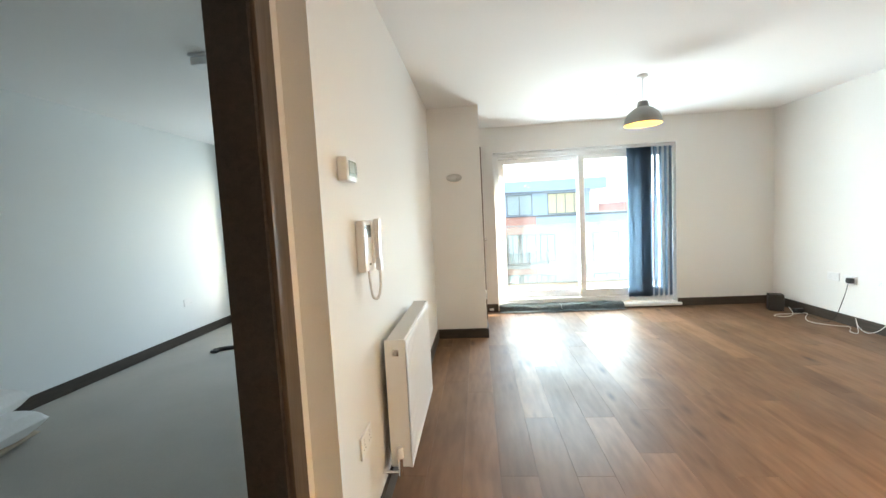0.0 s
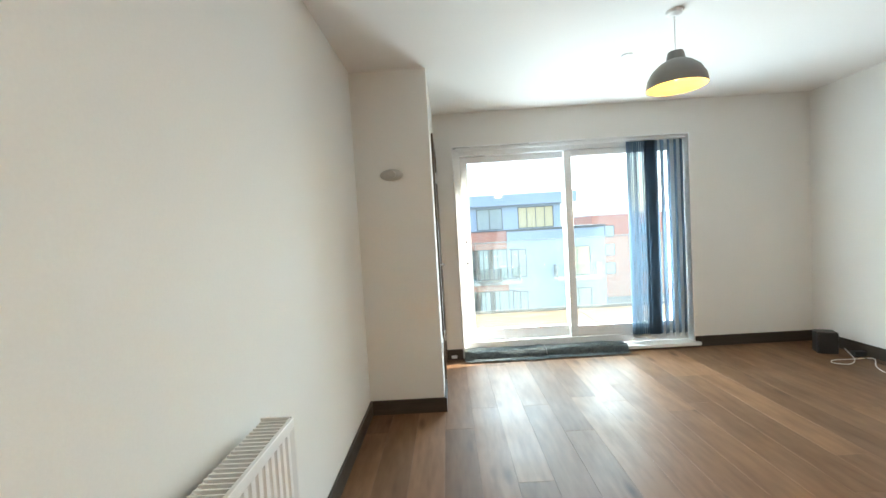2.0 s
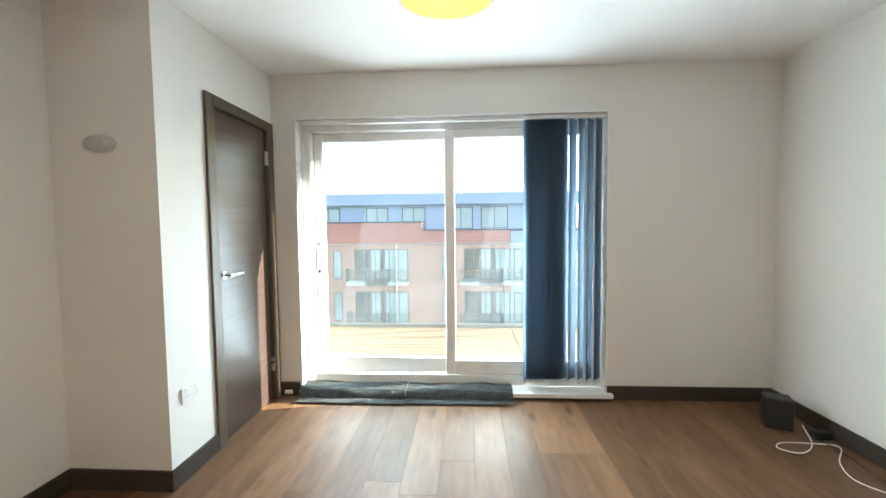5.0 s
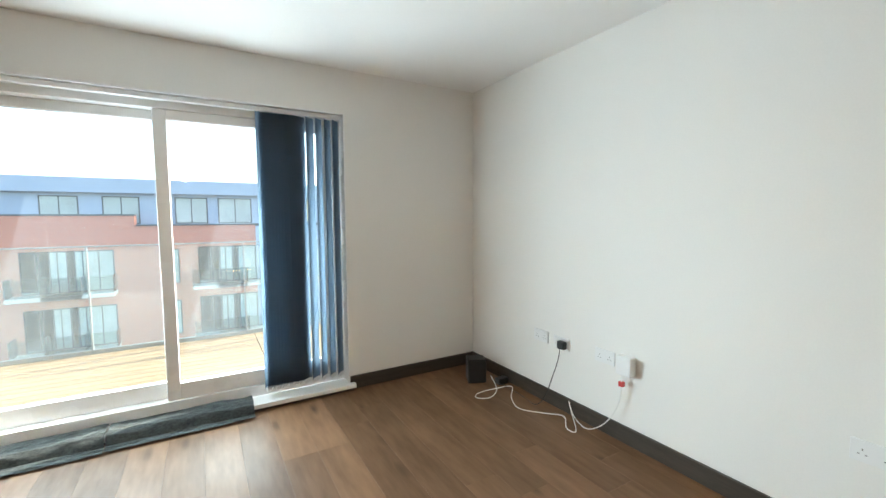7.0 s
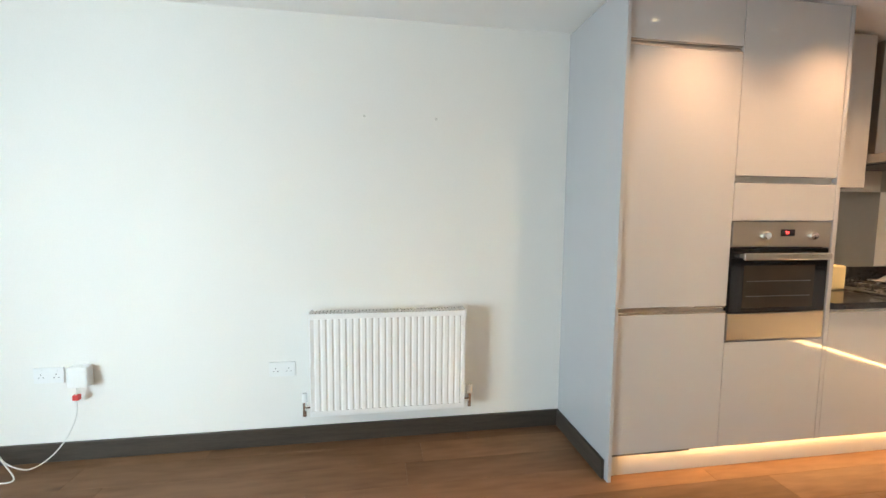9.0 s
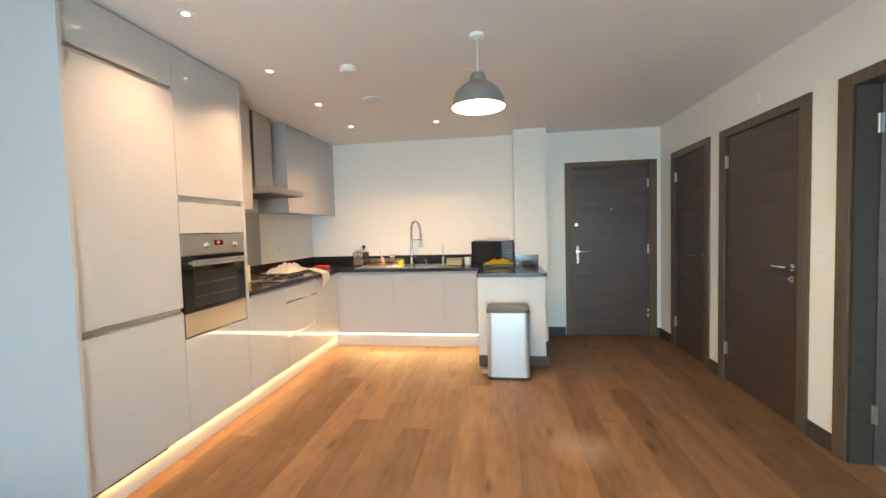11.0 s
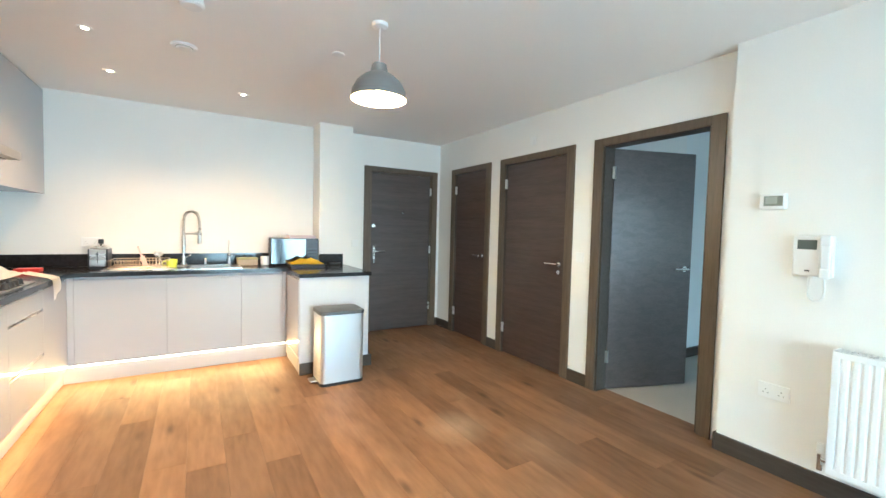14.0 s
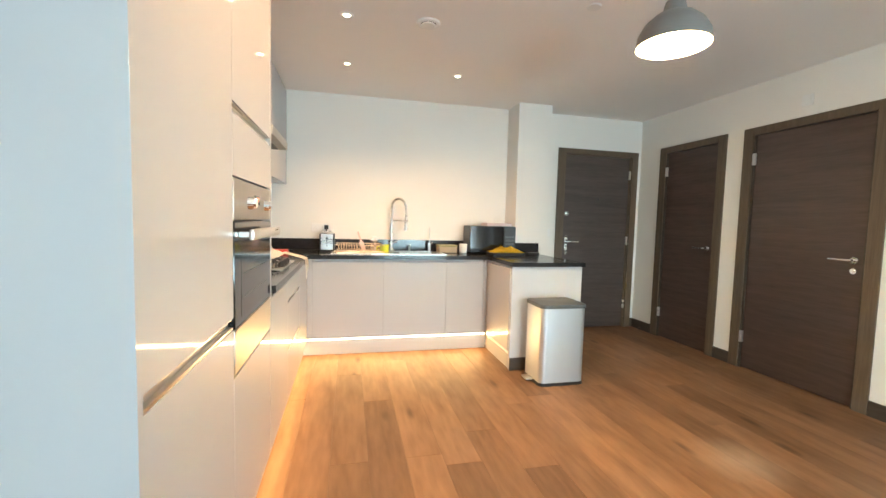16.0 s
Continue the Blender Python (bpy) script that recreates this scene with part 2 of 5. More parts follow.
def worn(m, places):
    """Pale dust ground into a floor's finish at the given places, ragged along the boards, and duller, cleaner patches all over."""
    nt = m.node_tree
    b = nt.nodes["Principled BSDF"]
    geo, big = nt.nodes.new("ShaderNodeNewGeometry"), nt.nodes.new("ShaderNodeTexNoise")
    big.inputs["Scale"].default_value, big.inputs["Detail"].default_value = 1.6, 5
    nt.links.new(geo.outputs["Position"], big.inputs["Vector"])
    rag, mp = nt.nodes.new("ShaderNodeTexNoise"), nt.nodes.new("ShaderNodeMapping")
    mp.inputs["Scale"].default_value = (9, 3.5, 1)
    rag.inputs["Scale"].default_value, rag.inputs["Detail"].default_value = 1.0, 4
    nt.links.new(geo.outputs["Position"], mp.inputs["Vector"])
    nt.links.new(mp.outputs[0], rag.inputs["Vector"])
    total = None
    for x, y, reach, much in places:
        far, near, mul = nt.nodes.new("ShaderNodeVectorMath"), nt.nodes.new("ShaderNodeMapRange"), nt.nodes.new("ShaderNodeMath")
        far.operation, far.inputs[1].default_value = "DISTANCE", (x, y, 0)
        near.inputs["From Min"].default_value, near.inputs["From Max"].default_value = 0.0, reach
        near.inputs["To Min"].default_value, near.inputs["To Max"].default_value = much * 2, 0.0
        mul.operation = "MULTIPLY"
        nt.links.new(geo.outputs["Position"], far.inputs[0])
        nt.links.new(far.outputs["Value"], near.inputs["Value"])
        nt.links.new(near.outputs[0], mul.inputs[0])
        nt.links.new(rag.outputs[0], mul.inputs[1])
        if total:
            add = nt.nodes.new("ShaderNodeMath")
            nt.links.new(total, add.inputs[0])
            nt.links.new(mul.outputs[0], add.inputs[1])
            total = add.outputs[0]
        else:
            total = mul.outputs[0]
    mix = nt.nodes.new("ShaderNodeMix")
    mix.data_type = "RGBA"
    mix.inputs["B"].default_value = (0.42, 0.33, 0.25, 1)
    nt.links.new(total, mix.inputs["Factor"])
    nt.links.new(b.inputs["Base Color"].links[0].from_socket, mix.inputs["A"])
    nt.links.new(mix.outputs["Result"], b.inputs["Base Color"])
    rr, add = nt.nodes.new("ShaderNodeMapRange"), nt.nodes.new("ShaderNodeMath")
    rr.inputs["From Min"].default_value, rr.inputs["From Max"].default_value = 0.3, 0.7
    rr.inputs["To Min"].default_value, rr.inputs["To Max"].default_value = -0.09, 0.09
    nt.links.new(big.outputs[0], rr.inputs["Value"])
    nt.links.new(rr.outputs[0], add.inputs[0])
    nt.links.new(b.inputs["Roughness"].links[0].from_socket, add.inputs[1])
    nt.links.new(add.outputs[0], b.inputs["Roughness"])


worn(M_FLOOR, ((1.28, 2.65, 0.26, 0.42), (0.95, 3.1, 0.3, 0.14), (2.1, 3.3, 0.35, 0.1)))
M_JOINT = mat("floor_underlay", (0.045, 0.028, 0.018), 0.8, vary=0.1)
M_DOOR_Y = wood("dark_veneer_y", (0.074, 0.048, 0.038), (0.047, 0.030, 0.023), 0.40, 1, scale=4, stretch=16, bump=0.04, coat=0.25, spec=0.45)
# same veneer as M_DOOR_Y; daylight's sheen is mixed in as a greyer base
M_DOOR_SHEEN = wood("dark_veneer_sheen", (0.085, 0.065, 0.057), (0.055, 0.042, 0.037), 0.40, 0, scale=4, stretch=16, bump=0.04, coat=0.4, spec=0.45)
M_FRAME = wood("door_frame_wood", (0.125, 0.092, 0.062), (0.085, 0.061, 0.041), 0.38, 2, scale=5, stretch=18, bump=0.05)
M_STEEL = mat("brushed_steel", (0.62, 0.60, 0.57), 0.28, 1.0, vary=0.04, scale=90, stretch=(1, 1, 12), rough_vary=0.05)
M_CHROME = mat("chrome", (0.82, 0.82, 0.82), 0.10, 1.0)
M_WHITE = mat("white_plastic", (0.80, 0.80, 0.79), 0.35, vary=0.015, scale=30)
M_UPVC = mat("white_window_frame", (0.84, 0.84, 0.83), 0.28, vary=0.02, scale=20)
M_RAD = mat("white_enamel", (0.82, 0.82, 0.81), 0.30, vary=0.015, scale=30)
M_GLOSS = mat("gloss_lacquer", (0.44, 0.44, 0.452), 0.5, coat=0.7, spec=0.25, vary=0.012, scale=3, rough_vary=0.02)
M_MIRROR = mat("mirror", (0.9, 0.92, 0.92), 0.02, 1.0)
M_GAP_SHADE = mat("gap_shade", (0.02, 0.02, 0.02), 0.8)
M_SPLASH = mat("grey_splashback", (0.24, 0.24, 0.23), 0.22, vary=0.03, scale=20)
M_GRANITE = mat("black_granite", (0.020, 0.020, 0.022), 0.15, spec=0.35, vary=0.5, scale=160, big=40, rough_vary=0.03)
M_BLACK = mat("black_plastic", (0.018, 0.018, 0.019), 0.38, vary=0.1, scale=60)
M_DARKGLASS = mat("oven_glass", (0.008, 0.008, 0.009), 0.07, spec=0.5)
M_SCREEN = mat("grey_display", (0.11, 0.13, 0.12), 0.2)
M_DARKGREY = mat("dark_grey_plastic", (0.07, 0.075, 0.08), 0.45, vary=0.06, scale=60)
M_SHADE = mat("grey_lamp_shade", (0.22, 0.215, 0.205), 0.42, vary=0.04, scale=30)
M_SHADE_IN = mat("lamp_shade_inside", (0.85, 0.60, 0.20), 0.6)
M_BULB = mat("lit_bulb", (1, 0.9, 0.7), 0.4, emit=(1.0, 0.80, 0.50), power=4)
M_BULB2 = mat("lit_bulb_dim", (1, 0.85, 0.5), 0.4, emit=(1.0, 0.60, 0.18), power=0.7)
M_SPOTLIT = mat("lit_downlight", (1, 0.9, 0.7), 0.4, emit=(1.0, 0.72, 0.40), power=5)
M_LED = mat("lit_led_strip", (1, 0.85, 0.6), 0.4, emit=(1.0, 0.74, 0.45), power=3.2)
M_GLASS = glass("window_glass", (0.93, 0.96, 0.95), haze=0.005)
M_BALGLASS = glass("balcony_glass", (0.91, 0.95, 0.93), haze=0.045)
M_CARPET = mat("grey_carpet", (0.42, 0.39, 0.34), 0.95, bump=0.6, scale=220, vary=0.12, big=1.5)
M_DECK = wood("pale_decking", (0.24, 0.175, 0.105), (0.18, 0.125, 0.075), 0.7, 0, scale=5, stretch=12, rand=0.08, bump=0.2)
M_SLAT = mat("blue_grey_blind_fabric", (0.185, 0.23, 0.275), 0.8, bump=0.3, scale=300, vary=0.08, big=6)
_nt = M_SLAT.node_tree
_tr, _mx = _nt.nodes.new("ShaderNodeBsdfTranslucent"), _nt.nodes.new("ShaderNodeMixShader")
_tr.inputs[0].default_value, _mx.inputs[0].default_value = (0.25, 0.33, 0.42, 1), 0.5
_nt.links.new(_nt.nodes["Principled BSDF"].outputs[0], _mx.inputs[1])
_nt.links.new(_tr.outputs[0], _mx.inputs[2])
_nt.links.new(_mx.outputs[0], _nt.nodes["Material Output"].inputs[0])
M_HOOD = mat("satin_hood_steel", (0.46, 0.43, 0.39), 0.42, 1.0, vary=0.04, scale=60, stretch=(1, 1, 12))
M_MAT = mat("dark_grey_mat_pile", (0.13, 0.15, 0.15), 0.95, bump=1.0, scale=60, vary=0.6, big=14, stretch=(1, 3.5, 1))
M_FABRIC = mat("white_cotton", (0.78, 0.77, 0.74), 0.9, bump=0.3, scale=60, vary=0.05)
M_CABLE = mat("white_cable", (0.78, 0.77, 0.74), 0.45)
M_RED = mat("red_plastic", (0.55, 0.03, 0.025), 0.4)
M_LIME = mat("lime_plastic", (0.55, 0.62, 0.04), 0.4)
M_YELLOW = mat("yellow_cloth", (0.75, 0.55, 0.03), 0.85, bump=0.4, scale=80, vary=0.08)
M_PINK = mat("pink_plastic", (0.72, 0.48, 0.44), 0.4)
M_MAUVE = mat("pale_mauve_plastic", (0.60, 0.49, 0.51), 0.45)
M_GREYPLASTIC = mat("grey_plastic", (0.52, 0.51, 0.48), 0.4, vary=0.03, scale=30)
M_BRASS = mat("wire_rack_metal", (0.58, 0.47, 0.35), 0.3, 1.0)
M_STONEWARE = mat("beige_box", (0.42, 0.34, 0.24), 0.7, vary=0.08, scale=20)
M_BRICK = brick("red_brick", (0.54, 0.22, 0.15), (0.46, 0.18, 0.13), (0.48, 0.36, 0.31))
M_CLAD = mat("blue_grey_cladding", (0.36, 0.42, 0.52), 0.5, vary=0.05, scale=4)
# pale base puts the sky's reflection into the far panes' colour
M_FARGLASS_SKY = mat("far_glass_sky", (0.40, 0.45, 0.45), 0.08, vary=0.3, scale=0.5, big=0.3)
M_FARFRAME = mat("far_dark_frame", (0.11, 0.115, 0.12), 0.5)
M_RAIL = mat("satin_grey_rail", (0.30, 0.31, 0.31), 0.5, 1.0, vary=0.04, scale=60)
M_CONCRETE = mat("pale_concrete", (0.55, 0.54, 0.52), 0.8, vary=0.06, scale=8)
M_GROUND = mat("grey_ground", (0.16, 0.16, 0.15), 0.9, vary=0.2, scale=2, big=0.1)
M_BLIND = mat("pale_window_blind", (0.62, 0.50, 0.30), 0.8)

# ---- building blocks ----
ORG = {}


def box(bm, x0, x1, y0, y1, z0, z1, bevel=0.0, seg=2):
    got = bmesh.ops.create_cube(bm, size=1.0)["verts"]
    for v in got:
        v.co = ((x0 + x1) / 2 + v.co.x * (x1 - x0), (y0 + y1) / 2 + v.co.y * (y1 - y0), (z0 + z1) / 2 + v.co.z * (z1 - z0))
    if bevel:
        edges = {e for v in got for e in v.link_edges}
        bmesh.ops.bevel(bm, geom=list(edges), offset=bevel, segments=seg, affect="EDGES", profile=0.5)
    return bm


def boxes(*dims, bevel=0.0):
    bm = bmesh.new()
    for d in dims:
        box(bm, *d, bevel=bevel)
    return bm


def rod(bm, p0, p1, r0, r1=None, seg=20):
    p0, p1 = Vector(p0), Vector(p1)
    turn = (p1 - p0).to_track_quat("Z", "Y").to_matrix().to_4x4()
    bmesh.ops.create_cone(bm, cap_ends=True, segments=seg, radius1=r0, radius2=r0 if r1 is None else r1, depth=(p1 - p0).length,
                          matrix=Matrix.Translation((p0 + p1) / 2) @ turn)
    return bm


def smooth_path(points, n=8):
    """A Catmull-Rom curve through the points."""
    p = [Vector(q) for q in points]
    p = [2 * p[0] - p[1], *p, 2 * p[-1] - p[-2]]
    out = []
    for a, b, c, d in zip(p, p[1:], p[2:], p[3:]):
        for k in range(n):
            t = k / n
            out.append(0.5 * (2 * b + (c - a) * t + (2 * a - 5 * b + 4 * c - d) * t * t + (3 * b - a - 3 * c + d) * t ** 3))
    return [*out, p[-2]]


def tube(bm, points, r, seg=20, n=8):
    path = smooth_path(points, n)
    rings = []
    side = Vector((0.31, 0.87, 0.37))
    for k, p in enumerate(path):
        along = (path[min(k + 1, len(path) - 1)] - path[max(k - 1, 0)]).normalized()
        side = (side - along * side.dot(along)).normalized()
        up = along.cross(side)
        rings.append([bm.verts.new(p + r * (math.cos(a) * side + math.sin(a) * up)) for a in (2 * math.pi * j / seg for j in range(seg))])
    for a, b in zip(rings, rings[1:]):
        for j in range(seg):
            bm.faces.new((a[j], a[(j + 1) % seg], b[(j + 1) % seg], b[j]))
    bm.faces.new(rings[0][::-1])
    bm.faces.new(rings[-1])
    return bm


def lathe(bm, centre, profile, seg=32):
    """Turns (radius, height) pairs round the upright axis at centre."""
    cx, cy, cz = centre
    rings = [[bm.verts.new((cx + r * math.cos(a), cy + r * math.sin(a), cz + z)) for a in (2 * math.pi * j / seg for j in range(seg))]
             for r, z in profile]
    for a, b in zip(rings, rings[1:]):
        for j in range(seg):
            bm.faces.new((a[j], a[(j + 1) % seg], b[(j + 1) % seg], b[j]))
    return bm


def link(name, bm, material, origin, shade):
    bmesh.ops.recalc_face_normals(bm, faces=bm.faces)
    bmesh.ops.translate(bm, verts=bm.verts, vec=-Vector(origin))
    me = bpy.data.meshes.new(name)
    bm.to_mesh(me)
    bm.free()
    me.materials.append(material)
    if shade:
        me.polygons.foreach_set("use_smooth", [True] * len(me.polygons))
        me.set_sharp_from_angle(angle=radians(20))
    return new(name, me)


def thing(name, at, label, category, group="", kind=""):
    """An Empty at the base of a thing, to carry its parts."""
    ob = new(name)
    ob.empty_display_size = 0.05
    ob.location = at
    ORG[ob.name] = Vector(at)
    return tagged(ob, label, category, group, kind)


def part(name, bm, material, parent, label="", shade=True):
    """One mesh under a thing or under a part, given in world places."""
    origin = ORG[parent.name]
    ob = link(name, bm, material, origin, shade)
    ob.parent = parent
    ORG[ob.name] = origin
    return tagged(ob, label)


def solid(name, bm, material, label, category, group="", kind="", at=(0, 0, 0), shade=True):
    """A thing or a piece of the setting that is one mesh."""
    ob = link(name, bm, material, at, shade)
    ob.location = at
    ORG[ob.name] = Vector(at)
    return tagged(ob, label, category, group, kind)


def wall(name, label, *dims, material=None):
    return solid(name, boxes(*dims), material or M_WALL, label, "wall", kind="structure", shade=False)

# ---- structure ----
WD = -0.095        # face of the wall with the three doors
COLX, COLY = 0.543, 6.78
WIN = (0.72, 3.07, 0.055, 2.145)   # window opening in the north wall

wall("wall_south", "white painted plaster wall behind kitchen and front door",
     (-0.3, 0.02, -0.2, 0, 0, H), (0.92, EAST + 0.15, -0.2, 0, 0, H), (0.02, 0.92, -0.2, 0, 2.06, H))
wall("wall_column", "white boxed-in corner column beside the front door", (1.24, 1.61, 0, 0.294, 0, H))
wall("wall_east", "white painted plaster wall with two screw plugs", (EAST, EAST + 0.15, 0, NORTH + 0.2, 0, H))
wall("wall_north", "white painted plaster wall round the sliding window",
     (COLX, WIN[0], NORTH, NORTH + 0.24, 0, H), (WIN[1], EAST + 0.15, NORTH, NORTH + 0.24, 0, H),
     (WIN[0], WIN[1], NORTH, NORTH + 0.24, WIN[3], H), (WIN[0], WIN[1], NORTH + 0.02, NORTH + 0.24, -0.1, 0.02))
DOORS = {"d1": (0.41, 1.09), "d2": (1.41, 2.295), "bed": (2.65, 3.5)}
ys = [0.0, 0.41, 1.09, 1.41, 2.295, 2.65, 3.5, 3.65]
wall("wall_west_doors", "white painted plaster wall with three dark doors",
     *[(WD - 0.12, WD, ys[k], ys[k + 1], 0, H) for k in (0, 2, 4, 6)],
     *[(WD - 0.12, WD, ys[k], ys[k + 1], 2.06, H) for k in (1, 3, 5)])
wall("wall_west", "white painted plaster wall with intercom and radiator", (-0.215, 0, 3.65, COLY, 0, H))
wall("wall_cupboard", "white plaster cupboard enclosure beside the window",
     (-0.215, COLX, COLY, COLY + 0.1, 0, H), (COLX - 0.1, COLX, COLY + 0.1, 7.2, 0, H), (COLX - 0.1, COLX, 7.88, NORTH, 0, H),
     (COLX - 0.1, COLX, 7.2, 7.88, 2.06, H), (-0.215, COLX, NORTH, NORTH + 0.15, 0, H))
# unseen shell added against light leaks; its y 2.4 piece also ends the bedroom
wall("wall_backing", "plain added walls behind closed doors, against light leaks", (-1.6, -1.5, -0.3, 2.4, 0, H), (-1.6, WD - 0.12, 2.4, 2.5, 0, H),
     (-1.6, WD - 0.12, -0.3, -0.2, 0, H), (-0.3, 1.4, -0.5, -0.4, 0, H))
# north wall built extra deep, unseen, to keep the sun off the bedroom wall
wall("wall_bedroom", "pale bedroom walls", (-3.2, -3.05, 2.5, 8.42, 0, H), (-3.05, -2.5, 7.96, 8.42, 0, H), (-0.9, -0.215, 7.96, 8.42, 0, H),
     (-2.5, -0.9, 7.96, 8.42, 0, 0.5), (-2.5, -0.9, 7.96, 8.42, 2.1, H), (-3.2, -1.6, 2.4, 2.5, 0, H), material=M_BEDWALL)
solid("ceiling", boxes((WD - 0.12, EAST + 0.15, -0.5, NORTH + 0.24, H, H + 0.15)), M_CEIL, "plain white painted ceiling", "ceiling", kind="structure", shade=False)
solid("ceiling_bedroom", boxes((-3.2, WD - 0.12, -0.3, 8.42, H, H + 0.15)), M_CEIL, "plain white bedroom ceiling", "ceiling", kind="structure", shade=False)
floor = solid("floor", boxes((WD - 0.12, EAST + 0.15, -0.5, NORTH + 0.02, -0.15, -0.012)), M_JOINT, "brown oak plank floor with a satin finish", "floor", kind="structure", shade=False)
solid("floor_bedroom", boxes((-3.2, WD - 0.12, -0.3, 8.42, -0.15, -0.002)), M_CARPET, "short pale beige-grey bedroom carpet", "floor", kind="structure", shade=False)


def skirting(x0, y0, x1, y1, side, label="dark brown wooden skirting board"):
    """A board along a wall; side is the way it stands out from it."""
    t, h = 0.016, 0.105
    bm = bmesh.new()
    if x0 == x1:
        box(bm, *sorted((x0, x0 + side * t)), y0, y1, 0, h, bevel=0.003)
    else:
        box(bm, x0, x1, *sorted((y0, y0 + side * t)), 0, h, bevel=0.003)
    solid("baseboard", bm, M_SKIRT if x0 == x1 else M_SKIRTX, label, "baseboard", kind="structure")


skirting(EAST, 3.585, EAST, NORTH, -1)
skirting(WIN[1] + 0.0, NORTH, EAST - 0.016, NORTH, -1)
skirting(COLX + 0.016, NORTH, WIN[0], NORTH, -1)
skirting(COLX, COLY, COLX, 7.148, 1)
skirting(0.016, COLY, COLX + 0.016, COLY, -1)
skirting(0, 3.65, 0, COLY, 1)
skirting(WD, 3.65, 0.016, 3.65, -1)
skirting(WD, 2.37, WD, 2.575, 1)
skirting(WD, 1.165, WD, 1.335, 1)
skirting(WD, 0.016, WD, 0.335, 1)
skirting(1.0, 0, 1.24, 0, 1)
skirting(WD, 0, -0.05, 0, 1)
skirting(1.345, 1.19, 2.0, 1.19, 1, "dark brown skirting along the peninsula panel")
skirting(1.345, 0.3, 1.345, 1.206, -1, "dark brown skirting along the peninsula panel")
skirting(3.68, 3.585, EAST - 0.016, 3.585, 1, "dark brown skirting along the tall unit panel")
skirting(-3.05, 4.11, -3.05, 7.96, 1, "dark brown bedroom skirting board")
skirting(-2.285, 2.5, -0.26, 2.5, 1, "dark brown bedroom skirting board")


# ---- doors ----
def lever(parent, base, out, along, label="polished chrome lever handle"):
    """A round rose and a lever; out and along are the ways it stands out and points."""
    base, out, along = Vector(base), Vector(out), Vector(along)
    bm = bmesh.new()
    rod(bm, base, base + out * 0.01, 0.026, 0.024, 24)
    rod(bm, base + out * 0.01, base + out * 0.05, 0.010)
    tube(bm, [base + out * 0.048 - along * 0.008, base + out * 0.052 + along * 0.03, base + out * 0.05 + along * 0.13], 0.0095)
    part("door_handle", bm, M_CHROME, parent, label)


def door_x(name, label, y0, y1, xface, hinge_low, side=1, open_deg=0.0, outer=0.075, top=2.1):
    """A door in a wall whose face lies at xface: lining, architrave and a flush leaf; y0 to y1 is the clear opening."""
    d = thing(name, (xface, (y0 + y1) / 2, 0), label, "door", kind="structure")
    deep = 0.12
    xs = sorted((xface - side * deep, xface + side * 0.002))
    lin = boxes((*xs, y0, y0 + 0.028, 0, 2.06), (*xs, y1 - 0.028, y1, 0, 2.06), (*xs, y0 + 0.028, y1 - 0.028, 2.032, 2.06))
    # wood is brown like the architrave; the skirting brown carries the lining's shade
    part("frame_lining", lin, M_SKIRT, d, "frame lining, its shade put in as very dark brown")
    a = sorted((xface + side * 0.002, xface + side * 0.018))
    arch = boxes((*a, y0 - outer, y0 + 0.012, 0, top), (*a, y1 - 0.012, y1 + outer, 0, top), (*a, y0 + 0.012, y1 - 0.012, 2.035, top), bevel=0.003)
    part("architrave", arch, M_FRAME, d)
    return d


def flush_leaf(d, y0, y1, xs, handle_y, out, along):
    leaf = part("door_leaf", boxes((*xs, y0 + 0.031, y1 - 0.031, 0.008, 2.029), bevel=0.002), M_DOOR_Y, d, "dark brown wood-veneer leaf with level grain")
    lever(leaf, (max(xs) if out > 0 else min(xs), handle_y, 1.03), (out, 0, 0), (0, along, 0))
    return leaf


def hinges(d, x, y, out, zs=(0.28, 1.83)):
    for z in zs:
        part("hinge", rod(boxes((x - 0.003, x + 0.012, y - 0.014, y + 0.014, z - 0.05, z + 0.05)), (x + 0.012, y, z - 0.05), (x + 0.012, y, z + 0.05), 0.007), M_STEEL, d, "bright steel hinge")


d1 = door_x("door_1", "closed narrow dark wooden door in brown frame", 0.41, 1.09, WD, True)
flush_leaf(d1, 0.41, 1.09, (WD - 0.045, WD - 0.005), 1.02, 1, -1)
hinges(d1, WD, 0.436, 1)
d2 = door_x("door_2", "closed dark wooden door in brown frame", 1.41, 2.295, WD, True)
flush_leaf(d2, 1.41, 2.295, (WD - 0.045, WD - 0.005), 2.215, 1, -1)
hinges(d2, WD, 1.436, 1)
part("key_escutcheon", rod(rod(bmesh.new(), (WD - 0.005, 2.215, 0.955), (WD + 0.006, 2.215, 0.955), 0.022, 0.02, 20), (WD + 0.006, 2.215, 0.955), (WD + 0.022, 2.215, 0.955), 0.008), M_CHROME, d2, "round chrome thumb-turn")
d4 = door_x("door_4", "closed dark wooden cupboard door in brown frame", 7.215, 7.885, COLX, True, outer=0.066)
flush_leaf(d4, 7.215, 7.885, (COLX - 0.045, COLX - 0.005), 7.285, 1, 1)
hinges(d4, COLX, 7.857, 1)

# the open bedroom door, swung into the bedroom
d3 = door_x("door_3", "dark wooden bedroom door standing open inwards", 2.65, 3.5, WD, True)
swing = Matrix.Translation((-0.205, 2.685, 0)) @ Matrix.Rotation(radians(71), 4, "Z")
bm = boxes((-0.04, 0, 0.0, 0.79, 0.008, 2.029), bevel=0.002)
bmesh.ops.transform(bm, matrix=swing, verts=bm.verts)
leaf3 = part("door_leaf", bm, M_DOOR_SHEEN, d3, "dark brown wood-veneer leaf greyed for the daylight sheen")
n = swing.to_3x3() @ Vector((1, 0, 0))
al = swing.to_3x3() @ Vector((0, -1, 0))
